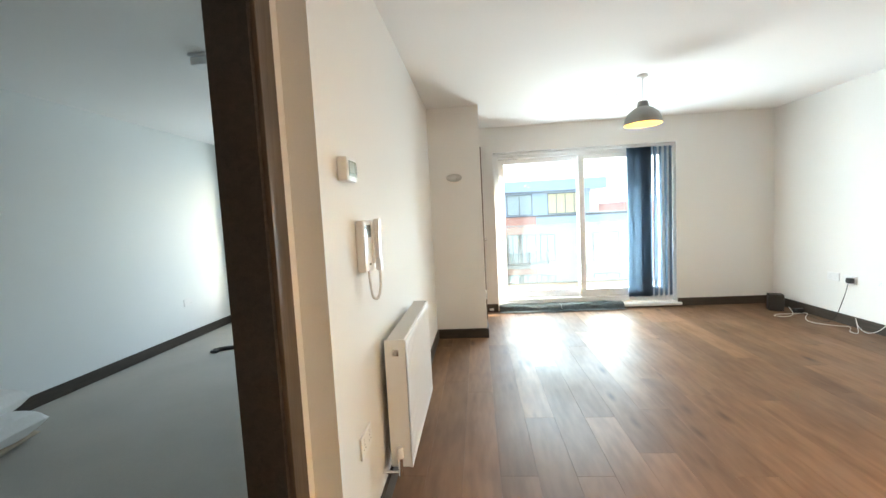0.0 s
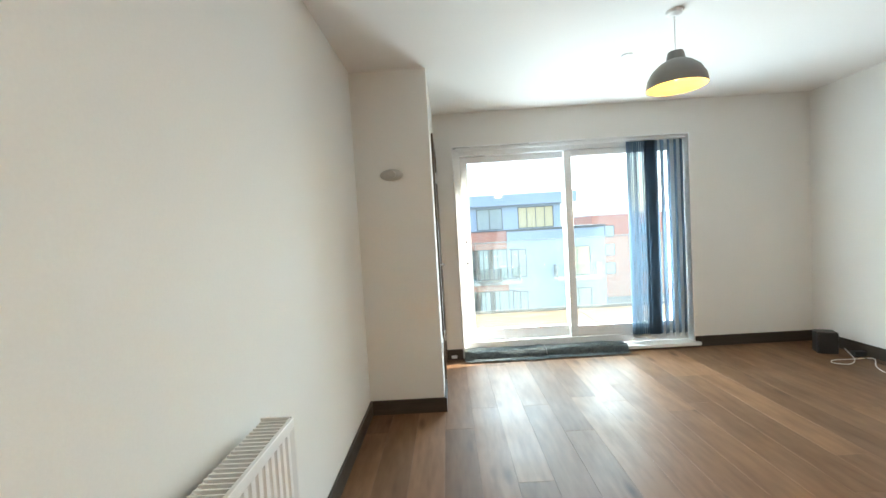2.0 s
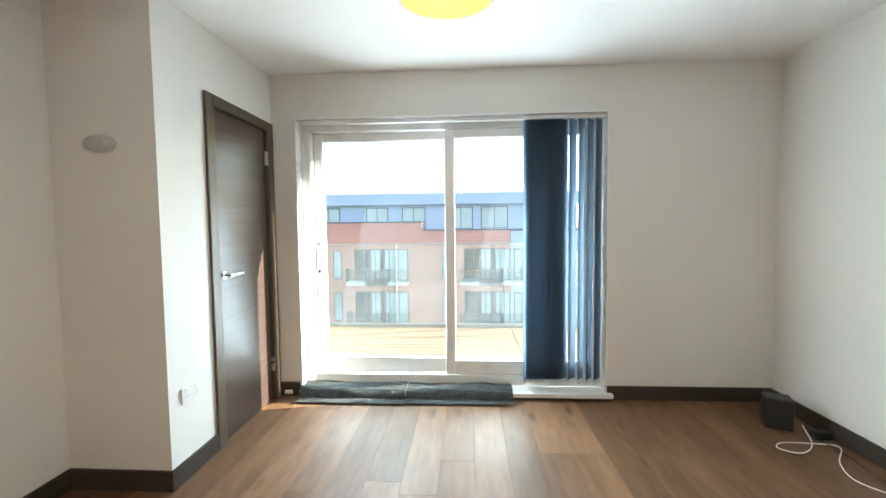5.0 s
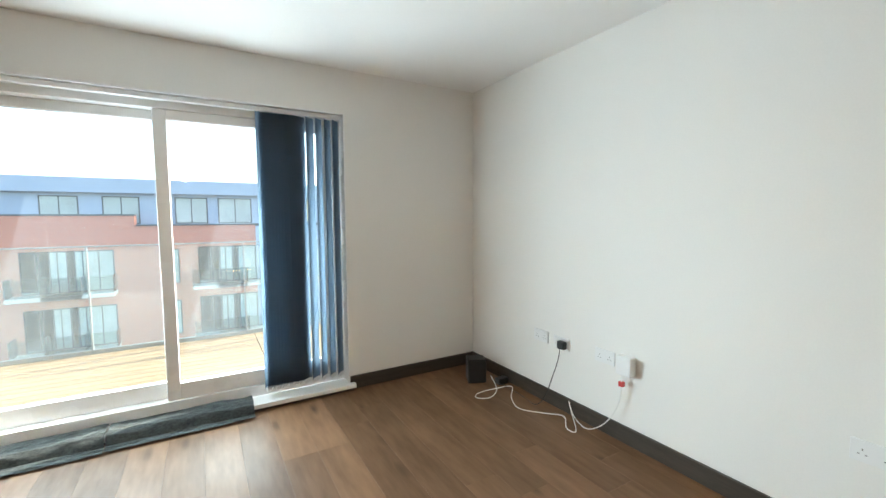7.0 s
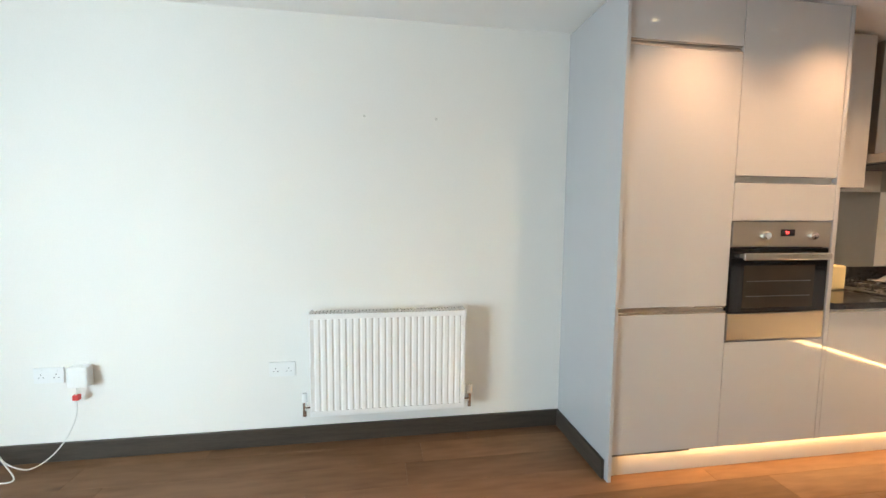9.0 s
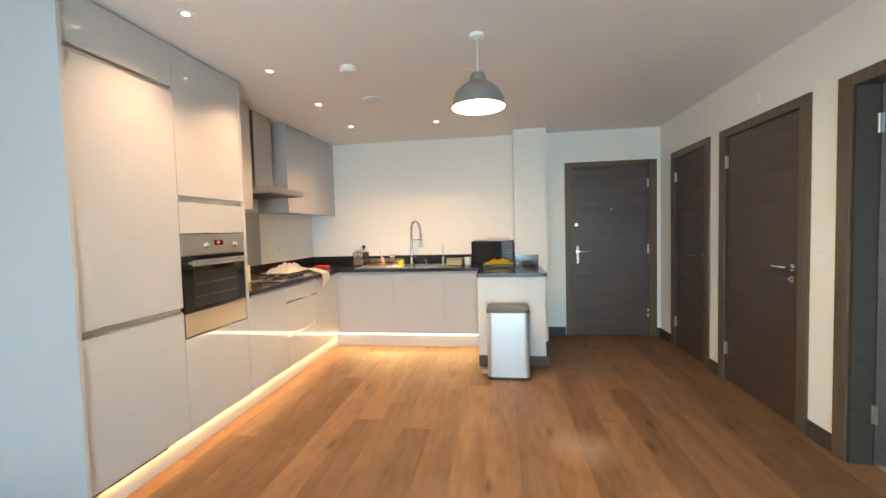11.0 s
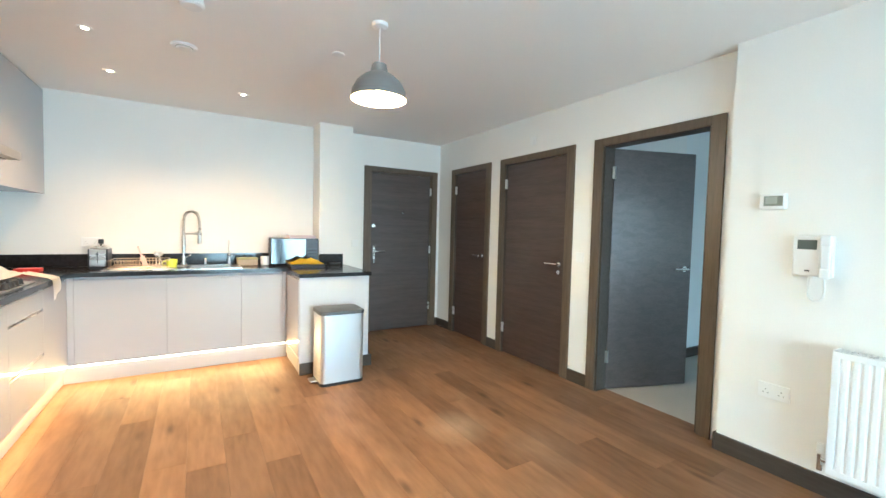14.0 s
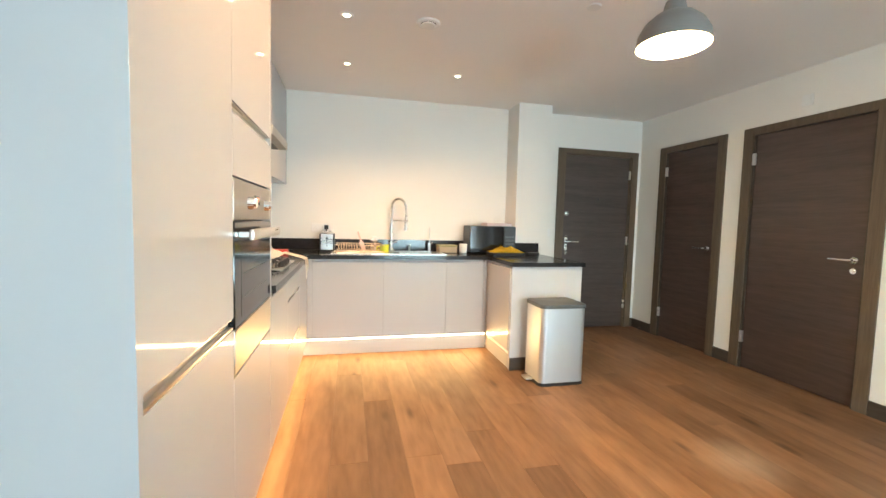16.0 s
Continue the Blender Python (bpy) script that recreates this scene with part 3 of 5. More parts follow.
lever(leaf3, swing @ Vector((0, 0.72, 1.03)), n, al)
hinges(d3, -0.206, 2.684, 1)

# the front door, in the south wall
fd = thing("door_5", (0.47, 0, 0), "closed dark wooden front door with lock and peephole", "door", kind="structure")
part("frame_lining", boxes((0.02, 0.05, -0.15, 0.002, 0, 2.06), (0.89, 0.92, -0.15, 0.002, 0, 2.06), (0.05, 0.89, -0.15, 0.002, 2.03, 2.06)), M_FRAME, fd)
part("architrave", boxes((-0.05, 0.034, 0.002, 0.02, 0, 2.1), (0.906, 0.995, 0.002, 0.02, 0, 2.1), (0.034, 0.906, 0.002, 0.02, 2.04, 2.1), bevel=0.003), M_FRAME, fd)
fleaf = part("door_leaf", boxes((0.053, 0.887, -0.05, -0.006, 0.008, 2.027), bevel=0.002), M_DOOR_SHEEN, fd, "dark brown wood-veneer leaf with level grain")
part("lock_plate", rod(boxes((0.835, 0.865, -0.006, 0.004, 0.88, 1.1), bevel=0.003), (0.85, 0.003, 0.93), (0.85, 0.012, 0.93), 0.012), M_STEEL, fleaf, "upright steel lock plate")
lever(fleaf, (0.85, 0.004, 1.03), (0, 1, 0), (-1, 0, 0))
part("peephole", rod(bmesh.new(), (0.455, -0.006, 1.53), (0.455, 0.003, 1.53), 0.012), M_CHROME, fleaf, "small round chrome peephole")
part("night_latch", rod(boxes((0.845, 0.885, -0.006, 0.02, 1.33, 1.375), bevel=0.004), (0.86, 0.02, 1.352), (0.86, 0.035, 1.352), 0.012), M_CHROME, fleaf, "small chrome night latch")
for z in (0.28, 1.05, 1.83):
    part("hinge", boxes((0.036, 0.056, -0.006, 0.01, z - 0.05, z + 0.05), bevel=0.002), M_STEEL, fd, "bright steel hinge")

# ---- the sliding window ----
w = thing("window_1", (1.9, 8.12, 0.055), "white two-leaf sliding window door onto balcony", "window", kind="structure")
WX0, WX1, WZ0, WZ1 = WIN
part("reveal_lining", boxes((WX0 + 0.001, WX0 + 0.012, NORTH - 0.002, 8.06, WZ0, WZ1 - 0.012), (WX1 - 0.012, WX1 - 0.001, NORTH - 0.002, 8.06, WZ0, WZ1 - 0.012),
                            (WX0 + 0.001, WX1 - 0.001, NORTH - 0.002, 8.06, WZ1 - 0.012, WZ1 - 0.001)), M_UPVC, w)
part("outer_frame", boxes((WX0 + 0.002, 0.80, 8.06, 8.20, WZ0, WZ1 - 0.002), (2.99, WX1 - 0.002, 8.06, 8.20, WZ0, WZ1 - 0.002),
                          (0.80, 2.99, 8.06, 8.20, 2.06, WZ1 - 0.002), (0.80, 2.99, 8.06, 8.20, WZ0, 0.135), bevel=0.004), M_UPVC, w)


def sash(x0, x1, y, z0=0.137, z1=2.058):
    s = part("sash", boxes((x0, x0 + 0.075, y, y + 0.05, z0, z1), (x1 - 0.075, x1, y, y + 0.05, z0, z1),
                           (x0 + 0.075, x1 - 0.075, y, y + 0.05, z1 - 0.06, z1), (x0 + 0.075, x1 - 0.075, y, y + 0.05, z0, z0 + 0.11), bevel=0.004), M_UPVC, w)
    p = part("pane", boxes((x0 + 0.07, x1 - 0.07, y + 0.02, y + 0.026, z0 + 0.1, z1 - 0.055)), M_GLASS, s)
    p.visible_shadow = False
    return s


s1 = sash(0.80, 1.93, 8.135)
s2 = sash(1.86, 2.99, 8.075)
part("pull_handle", boxes((0.815, 0.835, 8.115, 8.135, 0.98, 1.16), bevel=0.004), M_WHITE, s1, "slim white pull handle")
for z0, z1 in ((1.17, 1.19), (0.945, 0.968)):
    part("lock_barrel", boxes((0.818, 0.834, 8.127, 8.135, z0, z1), bevel=0.002), M_BLACK, s1, "small black lock barrel")
part("threshold_sill", boxes((WX0 - 0.0, WX1 + 0.035, NORTH - 0.055, NORTH + 0.1, 0.022, 0.055), bevel=0.006), M_UPVC, w, "white window board")
part("sill_riser", boxes((WX0 + 0.01, WX1 + 0.02, NORTH - 0.035, NORTH + 0.015, 0.0, 0.021)), M_SKIRTX, w, "dark strip below the window board")


# ---- vertical blind, drawn to one side ----
bl = thing("vertical_blind", (2.72, 8.0, 2.1), "blue-grey fabric vertical blind drawn to one side", "blind")
part("headrail", boxes((0.76, 3.05, 7.985, 8.025, 2.10, 2.13), bevel=0.004), M_WHITE, bl, "white aluminium headrail")


def slat(x, turn):
    bm = bmesh.new()
    bmw, nseg = 0.089, 6
    rows = []
    for k in range(nseg + 1):
        u = (k / nseg - 0.5) * bmw
        v = 0.006 * (1 - (2 * k / nseg - 1) ** 2)
        px = x + u * math.cos(turn) - v * math.sin(turn)
        py = 8.005 + u * math.sin(turn) + v * math.cos(turn)
        rows.append([(px, py)])
    ring = [[bm.verts.new((p[0][0], p[0][1], z)) for z in (0.125, 0.16, 0.8, 1.5, 2.07, 2.096)] for p in rows]
    for a, b in zip(ring, ring[1:]):
        for j in range(5):
            bm.faces.new((a[j], b[j], b[j + 1], a[j + 1]))
    bmesh.ops.solidify(bm, geom=list(bm.faces), thickness=0.0012)
    part("slat", bm, M_SLAT, bl)
    wt = boxes((x - 0.036, x + 0.036, 8.001, 8.011, 0.105, 0.135), bevel=0.002)
    bmesh.ops.rotate(wt, cent=(x, 8.006, 0.1), matrix=Matrix.Rotation(turn, 3, "Z"), verts=wt.verts)
    part("bottom_weight", wt, M_WHITE, bl, "white slat weight")


rs = random.Random(4)
xs_slat = [2.455 + 0.0215 * k for k in range(14)] + [2.80, 2.865, 2.93, 2.99]
for k, x in enumerate(xs_slat):
    slat(x + 0.02, radians(rs.uniform(52, 62) if k < 6 else rs.uniform(34, 58) if k < 14 else rs.uniform(38, 47)))


# ---- kitchen ----
TF = 3.665   # front of the tall units and of the hob run


def front_x(parent, name, y0, y1, z0, z1, label=""):
    """A gloss door or drawer front facing the room across the hob run."""
    return part(name, boxes((TF, TF + 0.022, y0 + 0.0005, y1 - 0.0005, z0, z1), bevel=0.0012), M_GLOSS, parent, label)


def rail_x(parent, y0, y1, z0, z1):
    """A recessed steel finger rail: a back and a lip."""
    return part("finger_rail", boxes((TF + 0.016, TF + 0.022, y0, y1, z0, z1 - 0.004), (TF + 0.002, TF + 0.016, y0, y1, z0, z0 + 0.007),
                                     (TF + 0.004, TF + 0.022, y0, y1, z1 - 0.004, z1)), M_STEEL, parent, "recessed steel finger rail")


fu = thing("tall_fridge_unit", (3.95, 3.25, 0), "tall gloss pale grey unit hiding a fridge", "cabinet", "tall kitchen units")
part("body", boxes((TF + 0.024, EAST - 0.002, 2.944, 3.562, 0.13, 2.455)), M_GLOSS, fu)
front_x(fu, "top_door", 2.944, 3.562, 2.212, 2.455)
front_x(fu, "fridge_door", 2.944, 3.562, 0.905, 2.182)
front_x(fu, "freezer_door", 2.944, 3.562, 0.135, 0.868)
rail_x(fu, 2.946, 3.56, 0.870, 0.903)
rail_x(fu, 2.946, 3.56, 2.184, 2.210)
part("vent_grille", boxes((3.688, 3.696, 3.09, 3.55, 0.110, 0.128)), M_DARKGREY, fu, "slim dark vent slot")
solid("tall_end_panel", boxes((3.648, EAST - 0.002, 3.565, 3.585, 0, 2.46), bevel=0.001), M_GLOSS, "gloss pale grey end panel of tall units", "panel", at=(3.95, 3.575, 0))
solid("tall_end_panel", boxes((3.664, EAST - 0.002, 2.300, 2.325, 0.13, 2.46), bevel=0.001), M_GLOSS, "gloss pale grey panel between oven and worktop", "panel", at=(3.95, 2.31, 0.13))
ou = thing("tall_oven_unit", (3.95, 2.63, 0), "tall gloss pale grey oven housing unit", "cabinet", "tall kitchen units")
part("body", boxes((TF + 0.024, EAST - 0.002, 2.328, 2.941, 0.13, 0.712), (TF + 0.024, EAST - 0.002, 2.328, 2.941, 1.348, 2.455), (4.2, EAST - 0.002, 2.328, 2.941, 0.713, 1.347)), M_GLOSS, ou)
front_x(ou, "upper_door", 2.328, 2.941, 1.578, 2.455)
front_x(ou, "filler_panel", 2.328, 2.941, 1.352, 1.543)
front_x(ou, "lower_drawer", 2.328, 2.941, 0.135, 0.706)
rail_x(ou, 2.345, 2.93, 1.545, 1.576)

ov = thing("oven", (3.9, 2.637, 0.713), "built-in steel oven with black glass door", "oven")
part("body", boxes((TF + 0.03, 4.19, 2.345, 2.93, 0.718, 1.342)), M_DARKGREY, ov)
part("control_panel", boxes((TF - 0.002, TF + 0.03, 2.339, 2.935, 1.213, 1.344), bevel=0.003), M_HOOD, ov, "brushed steel control panel")
for ky in (2.46, 2.75):
    part("knob", rod(rod(bmesh.new(), (TF - 0.003, ky, 1.272), (TF - 0.022, ky, 1.272), 0.024, 0.021, 24), (TF - 0.022, ky, 1.272), (TF - 0.03, ky, 1.272), 0.019, 0.016, 24), M_CHROME, ov, "round chrome knob")
disp = part("display", boxes((TF - 0.004, TF - 0.002, 2.565, 2.65, 1.27, 1.305)), M_DARKGLASS, ov, "small black clock display")
part("lit_digit", boxes((TF - 0.0048, TF - 0.004, 2.603, 2.607, 1.281, 1.295), (TF - 0.0048, TF - 0.004, 2.612, 2.623, 1.281, 1.2835), (TF - 0.0048, TF - 0.004, 2.612, 2.623, 1.2925, 1.295)),
     mat("red_digits", (0.5, 0.02, 0.02), 0.4, emit=(1.0, 0.05, 0.04), power=1.0), disp, "glowing red digits")
odoor = part("oven_door", boxes((TF - 0.002, TF + 0.028, 2.339, 2.935, 0.862, 1.208), bevel=0.004), M_DARKGLASS, ov, "black glass oven door")
part("door_trim", boxes((TF - 0.002, TF + 0.028, 2.339, 2.935, 0.716, 0.859), bevel=0.003), M_HOOD, ov, "brushed steel lower trim")
bm = boxes((TF - 0.052, TF - 0.036, 2.375, 2.90, 1.148, 1.184), bevel=0.005)
for ky in (2.40, 2.875):
    box(bm, TF - 0.036, TF - 0.002, ky - 0.012, ky + 0.012, 1.157, 1.175, bevel=0.002)
part("handle_bar", bm, M_STEEL, odoor, "flat brushed steel handle bar")
part("inner_window", boxes((TF - 0.0028, TF - 0.0022, 2.42, 2.855, 0.89, 1.115)), mat("oven_inner_glass", (0.030, 0.024, 0.018), 0.10, spec=0.4, vary=0.2, scale=6), odoor, "smoked inner window")
# glints of the oven shelves, drawn as thin grey bars on the door front
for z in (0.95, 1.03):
    part("shelf_glint", boxes((TF - 0.0038, TF - 0.003, 2.44, 2.835, z, z + 0.004)), M_DARKGREY, odoor, "glint of an oven shelf, a grey bar laid on the glass")

# base units of the hob run
du = thing("drawer_unit", (3.95, 1.465, 0), "gloss pale grey drawer unit below hob", "cabinet", "kitchen base units")
part("body", boxes((TF + 0.024, EAST - 0.002, 1.167, 1.765, 0.13, 0.866)), M_GLOSS, du)
for z0, z1 in ((0.135, 0.405), (0.426, 0.708), (0.729, 0.845)):
    front_x(du, "drawer_front", 1.167, 1.765, z0, z1)
for z in (0.405, 0.708):
    rail_x(du, 1.175, 1.757, z + 0.001, z + 0.02)
rail_x(du, 1.169, 1.763, 0.846, 0.866)
for y0, y1, nm in ((1.768, 2.297, "base_unit"), (0.625, 1.164, "base_unit")):
    bu = thing(nm, (3.95, (y0 + y1) / 2, 0), "gloss pale grey base unit beside the drawers", "cabinet", "kitchen base units")
    part("body", boxes((TF + 0.024, EAST - 0.002, y0, y1, 0.13, 0.866)), M_GLOSS, bu)
    front_x(bu, "door", y0, y1, 0.135, 0.845)
    rail_x(bu, y0 + 0.002, y1 - 0.002, 0.846, 0.866)
# base units of the sink run
for x0, x1 in ((3.003, 3.62), (2.415, 3.0), (2.045, 2.412)):
    bu = thing("sink_base_unit", ((x0 + x1) / 2, 0.3, 0), "gloss pale grey handleless base unit by sink", "cabinet", "kitchen base units")
    part("body", boxes((x0, x1, 0.02, 0.576, 0.15, 0.60), (x0, x1, 0.54, 0.576, 0.60, 0.866)), M_GLOSS, bu)
    part("door", boxes((x0 - 0.0008, x1 + 0.0008, 0.578, 0.60, 0.155, 0.845), bevel=0.0015), M_GLOSS, bu)
    part("finger_rail", boxes((x0, x1, 0.578, 0.584, 0.847, 0.866)), M_GLOSS, bu, "recessed pale grey finger rail")
solid("corner_filler", boxes((3.622, 3.664, 0.02, 0.60, 0.155, 0.866), (3.666, 3.69, 0.30, 0.622, 0.155, 0.866)), M_GLOSS, "gloss pale grey corner filler post", "panel", at=(3.64, 0.3, 0.13))
solid("corner_filler", boxes((2.012, 2.043, 0.30, 0.60, 0.155, 0.866), (1.987, 2.0065, 0.602, 0.6285, 0.155, 0.866)), M_GLOSS, "gloss pale grey corner filler post", "panel", at=(2.03, 0.45, 0.13))
solid("plinth", boxes((3.70, 3.716, 0.56, 3.56, 0.0, 0.118)), M_GLOSS, "pale grey plinth below the hob run", "plinth", at=(3.7, 2, 0))
solid("plinth", boxes((2.0, 3.698, 0.55, 0.564, 0.0, 0.133)), M_GLOSS, "pale grey plinth lit by a warm strip", "plinth", at=(2.8, 0.557, 0))
solid("led_strip", boxes((2.01, 3.69, 0.5655, 0.570, 0.137, 0.143)), M_LED, "glowing warm LED strip under sink units", "led strip", at=(2.8, 0.569, 0.12))
# the peninsula
M_PANEL = mat("satin_pale_panel", (0.50, 0.505, 0.525), 0.4, vary=0.015, scale=20)
pn = thing("peninsula_unit", (1.68, 0.8, 0), "white panelled peninsula unit beside the bin", "cabinet")
part("body", boxes((1.385, 1.985, 0.30, 1.165, 0.02, 0.868)), M_WALL, pn)
part("end_panel", boxes((1.36, 2.0, 1.166, 1.19, 0.0, 0.869), bevel=0.002), M_PANEL, pn)
part("side_panel", boxes((1.361, 1.384, 0.30, 1.165, 0.0, 0.869)), M_PANEL, pn)
part("door", boxes((1.986, 2.006, 0.63, 1.163, 0.155, 0.845), bevel=0.0015), M_GLOSS, pn, "gloss pale grey door")
part("plinth", boxes((1.986, 1.992, 0.57, 1.163, 0.0, 0.118)), M_GLOSS, pn)

# worktop with the opening for the sink bowl
bm = boxes((3.645, EAST - 0.001, 0.001, 2.298, 0.870, 0.905), (2.84, 3.645, 0.001, 0.622, 0.870, 0.905), (2.01, 2.46, 0.001, 0.622, 0.870, 0.905),
           (2.46, 2.84, 0.001, 0.14, 0.870, 0.905), (2.46, 2.84, 0.50, 0.622, 0.870, 0.905),
           (1.345, 2.01, 0.296, 1.215, 0.870, 0.905), (1.612, 2.01, 0.001, 0.296, 0.870, 0.905))
solid("worktop", bm, M_GRANITE, "polished black granite worktop round the kitchen", "worktop", at=(3.0, 0.3, 0.87), shade=False)
solid("upstand", boxes((1.612, EAST - 0.001, 0.001, 0.016, 0.906, 1.02), (EAST - 0.016, EAST - 0.001, 0.016, 2.298, 0.906, 1.02)), M_GRANITE,
      "black granite upstand along the kitchen walls", "upstand", at=(3.0, 0.01, 0.906), shade=False)
solid("upstand", boxes((1.345, 1.611, 0.296, 0.311, 0.906, 1.02)), M_GRANITE, "short black granite upstand on the column", "upstand", at=(1.48, 0.3, 0.906), shade=False)

# sink, with drainer and bowl
sk = thing("sink", (2.95, 0.3, 0.905), "stainless steel sink with bowl and drainer", "sink")
part("rim", boxes((2.40, 2.47, 0.08, 0.54, 0.906, 0.911), (2.83, 2.88, 0.08, 0.54, 0.906, 0.911), (2.47, 2.83, 0.08, 0.15, 0.906, 0.911), (2.47, 2.83, 0.49, 0.54, 0.906, 0.911)), M_STEEL, sk)
part("bowl", boxes((2.464, 2.47, 0.144, 0.496, 0.73, 0.908), (2.83, 2.836, 0.144, 0.496, 0.73, 0.908), (2.47, 2.83, 0.144, 0.15, 0.73, 0.908),
                   (2.47, 2.83, 0.49, 0.496, 0.73, 0.908), (2.464, 2.836, 0.144, 0.496, 0.724, 0.73)), M_STEEL, sk)
drain = part("drainer", boxes((2.88, 3.47, 0.08, 0.54, 0.906, 0.910)), M_STEEL, sk, "ribbed steel drainer")
for k in range(9):
    part("rib", rod(bmesh.new(), (2.95, 0.14 + k * 0.043, 0.910), (3.42, 0.14 + k * 0.043, 0.910), 0.004, seg=8), M_STEEL, drain)
tp = thing("kitchen_tap", (2.887, 0.10, 0.911), "tall brushed spring-neck kitchen tap", "tap")
part("stem", rod(rod(bmesh.new(), (2.887, 0.10, 0.911), (2.887, 0.10, 0.93), 0.027), (2.887, 0.10, 0.93), (2.887, 0.10, 1.20), 0.017), M_STEEL, tp)
neck = smooth_path([(2.887, 0.10, 1.20), (2.887, 0.10, 1.33), (2.872, 0.115, 1.41), (2.82, 0.15, 1.445), (2.768, 0.19, 1.41), (2.75, 0.20, 1.32), (2.75, 0.20, 1.25)], 10)
part("hose_core", tube(bmesh.new(), [neck[k] for k in range(0, len(neck), 6)] + [neck[-1]], 0.0095, n=4), M_HOOD, tp)
bm = bmesh.new()
turns = []
for k in range(len(neck) - 1):
    ahead = (neck[k + 1] - neck[k]).normalized()
    s_ = ahead.cross(Vector((0.3, -0.8, 0.2))).normalized()
    u_ = ahead.cross(s_)
    for j in range(4):
        a_ = 2 * math.pi * j / 4
        turns.append(neck[k].lerp(neck[k + 1], j / 4) + 0.0135 * (math.cos(a_) * s_ + math.sin(a_) * u_))
part("spring", tube(bm, turns, 0.0028, seg=5, n=2), M_STEEL, tp, "coiled steel spring")
part("spray_head", rod(rod(bmesh.new(), (2.75, 0.20, 1.26), (2.75, 0.20, 1.15), 0.016, 0.019), (2.75, 0.20, 1.15), (2.75, 0.20, 1.125), 0.019, 0.021), M_STEEL, tp)
part("holder_arm", rod(bmesh.new(), (2.887, 0.10, 1.22), (2.75, 0.20, 1.22), 0.007), M_STEEL, tp)
part("lever", rod(bmesh.new(), (2.87, 0.115, 0.99), (2.83, 0.15, 1.01), 0.007), M_STEEL, tp)
ft = thing("filter_tap", (2.487, 0.10, 0.911), "slim upright steel filter tap", "tap")
part("stem", rod(rod(bmesh.new(), (2.487, 0.10, 0.911), (2.487, 0.10, 0.99), 0.016), (2.487, 0.10, 0.99), (2.487, 0.10, 1.16), 0.009, 0.007), M_STEEL, ft)
part("lever", rod(bmesh.new(), (2.487, 0.10, 0.98), (2.46, 0.13, 1.0), 0.005), M_STEEL, ft)
st = thing("soap_dispenser", (2.70, 0.105, 0.911), "short steel soap pump by the tap", "soap dispenser")
part("stem", rod(bmesh.new(), (2.70, 0.105, 0.911), (2.70, 0.105, 0.97), 0.010), M_STEEL, st)
part("spout", rod(bmesh.new(), (2.70, 0.105, 0.965), (2.70, 0.17, 0.975), 0.006), M_STEEL, st)

# dish rack, cup, cutlery
dr = thing("dish_rack", (3.22, 0.28, 0.911), "copper-toned wire dish rack on the drainer", "dish rack")
bm = bmesh.new()
for z in (0.925, 0.985):
    tube(bm, [(3.02, 0.13, z), (3.40, 0.13, z), (3.42, 0.15, z), (3.42, 0.42, z), (3.40, 0.44, z), (3.02, 0.44, z), (3.0, 0.42, z), (3.0, 0.15, z), (3.02, 0.13, z)], 0.0035, seg=6, n=3)
part("frame", bm, M_BRASS, dr)
for k in range(17):
    x = 3.015 + k * 0.0245
    part("wire", tube(bmesh.new(), [(x, 0.13, 0.985), (x, 0.135, 0.925), (x, 0.28, 0.922), (x, 0.435, 0.925), (x, 0.44, 0.985)], 0.0022, seg=5, n=2), M_BRASS, dr)
sp = solid("spatula", boxes((-0.019, 0.019, -0.003, 0.003, 0.0, 0.09), (-0.008, 0.008, -0.004, 0.004, 0.09, 0.19), bevel=0.002), M_PINK, "pink plastic spatula leaning in the rack", "spatula")
sp.matrix_basis = pose(3.17, 0.36, 0.93, 8, 18, 5)
cup = thing("lime_cup", (2.975, 0.33, 0.911), "lime green plastic cup by the sink", "cup")
part("cup_body", lathe(bmesh.new(), (2.975, 0.33, 0.911), [(0.0, 0.0), (0.036, 0.0), (0.042, 0.01), (0.046, 0.075), (0.043, 0.075), (0.039, 0.012), (0.0, 0.008)], 28), M_LIME, cup)
part("cup_handle", tube(bmesh.new(), [(3.018, 0.33, 0.97), (3.045, 0.33, 0.96), (3.045, 0.33, 0.935), (3.016, 0.33, 0.928)], 0.005), M_LIME, cup)
for k, (x, y, a) in enumerate(((3.06, 0.36, 12), (3.075, 0.33, -10), (3.05, 0.30, 20), (3.09, 0.35, 4))):
    bm = bmesh.new()
    rod(bm, (0, 0, 0), (0, 0, 0.11), 0.003, 0.002, 8)
    bmesh.ops.create_uvsphere(bm, u_segments=12, v_segments=8, radius=1.0, matrix=Matrix.Translation((0, 0, 0.125)) @ Matrix.Diagonal((0.016, 0.005, 0.024, 1)))
    c = solid("spoon", bm, M_STEEL, "steel spoon standing in the rack", "spoon", "cutlery in the rack")
    c.matrix_basis = pose(x, y, 0.915, a, a * 0.7, 0)

# toaster with plugs above it
ts = thing("toaster", (3.515, 0.20, 0.906), "steel and black two-slot toaster", "toaster")
part("body", boxes((3.445, 3.585, 0.09, 0.31, 0.918, 1.10), bevel=0.022), M_STEEL, ts)
part("base", boxes((3.44, 3.59, 0.085, 0.315, 0.906, 0.93), bevel=0.008), M_BLACK, ts)
part("end_cap", boxes((3.447, 3.583, 0.308, 0.318, 0.93, 1.085), bevel=0.004), M_STEEL, ts)
for x in (3.487, 3.543):
    part("slot", boxes((x - 0.012, x + 0.012, 0.12, 0.28, 1.097, 1.1015)), M_BLACK, ts)
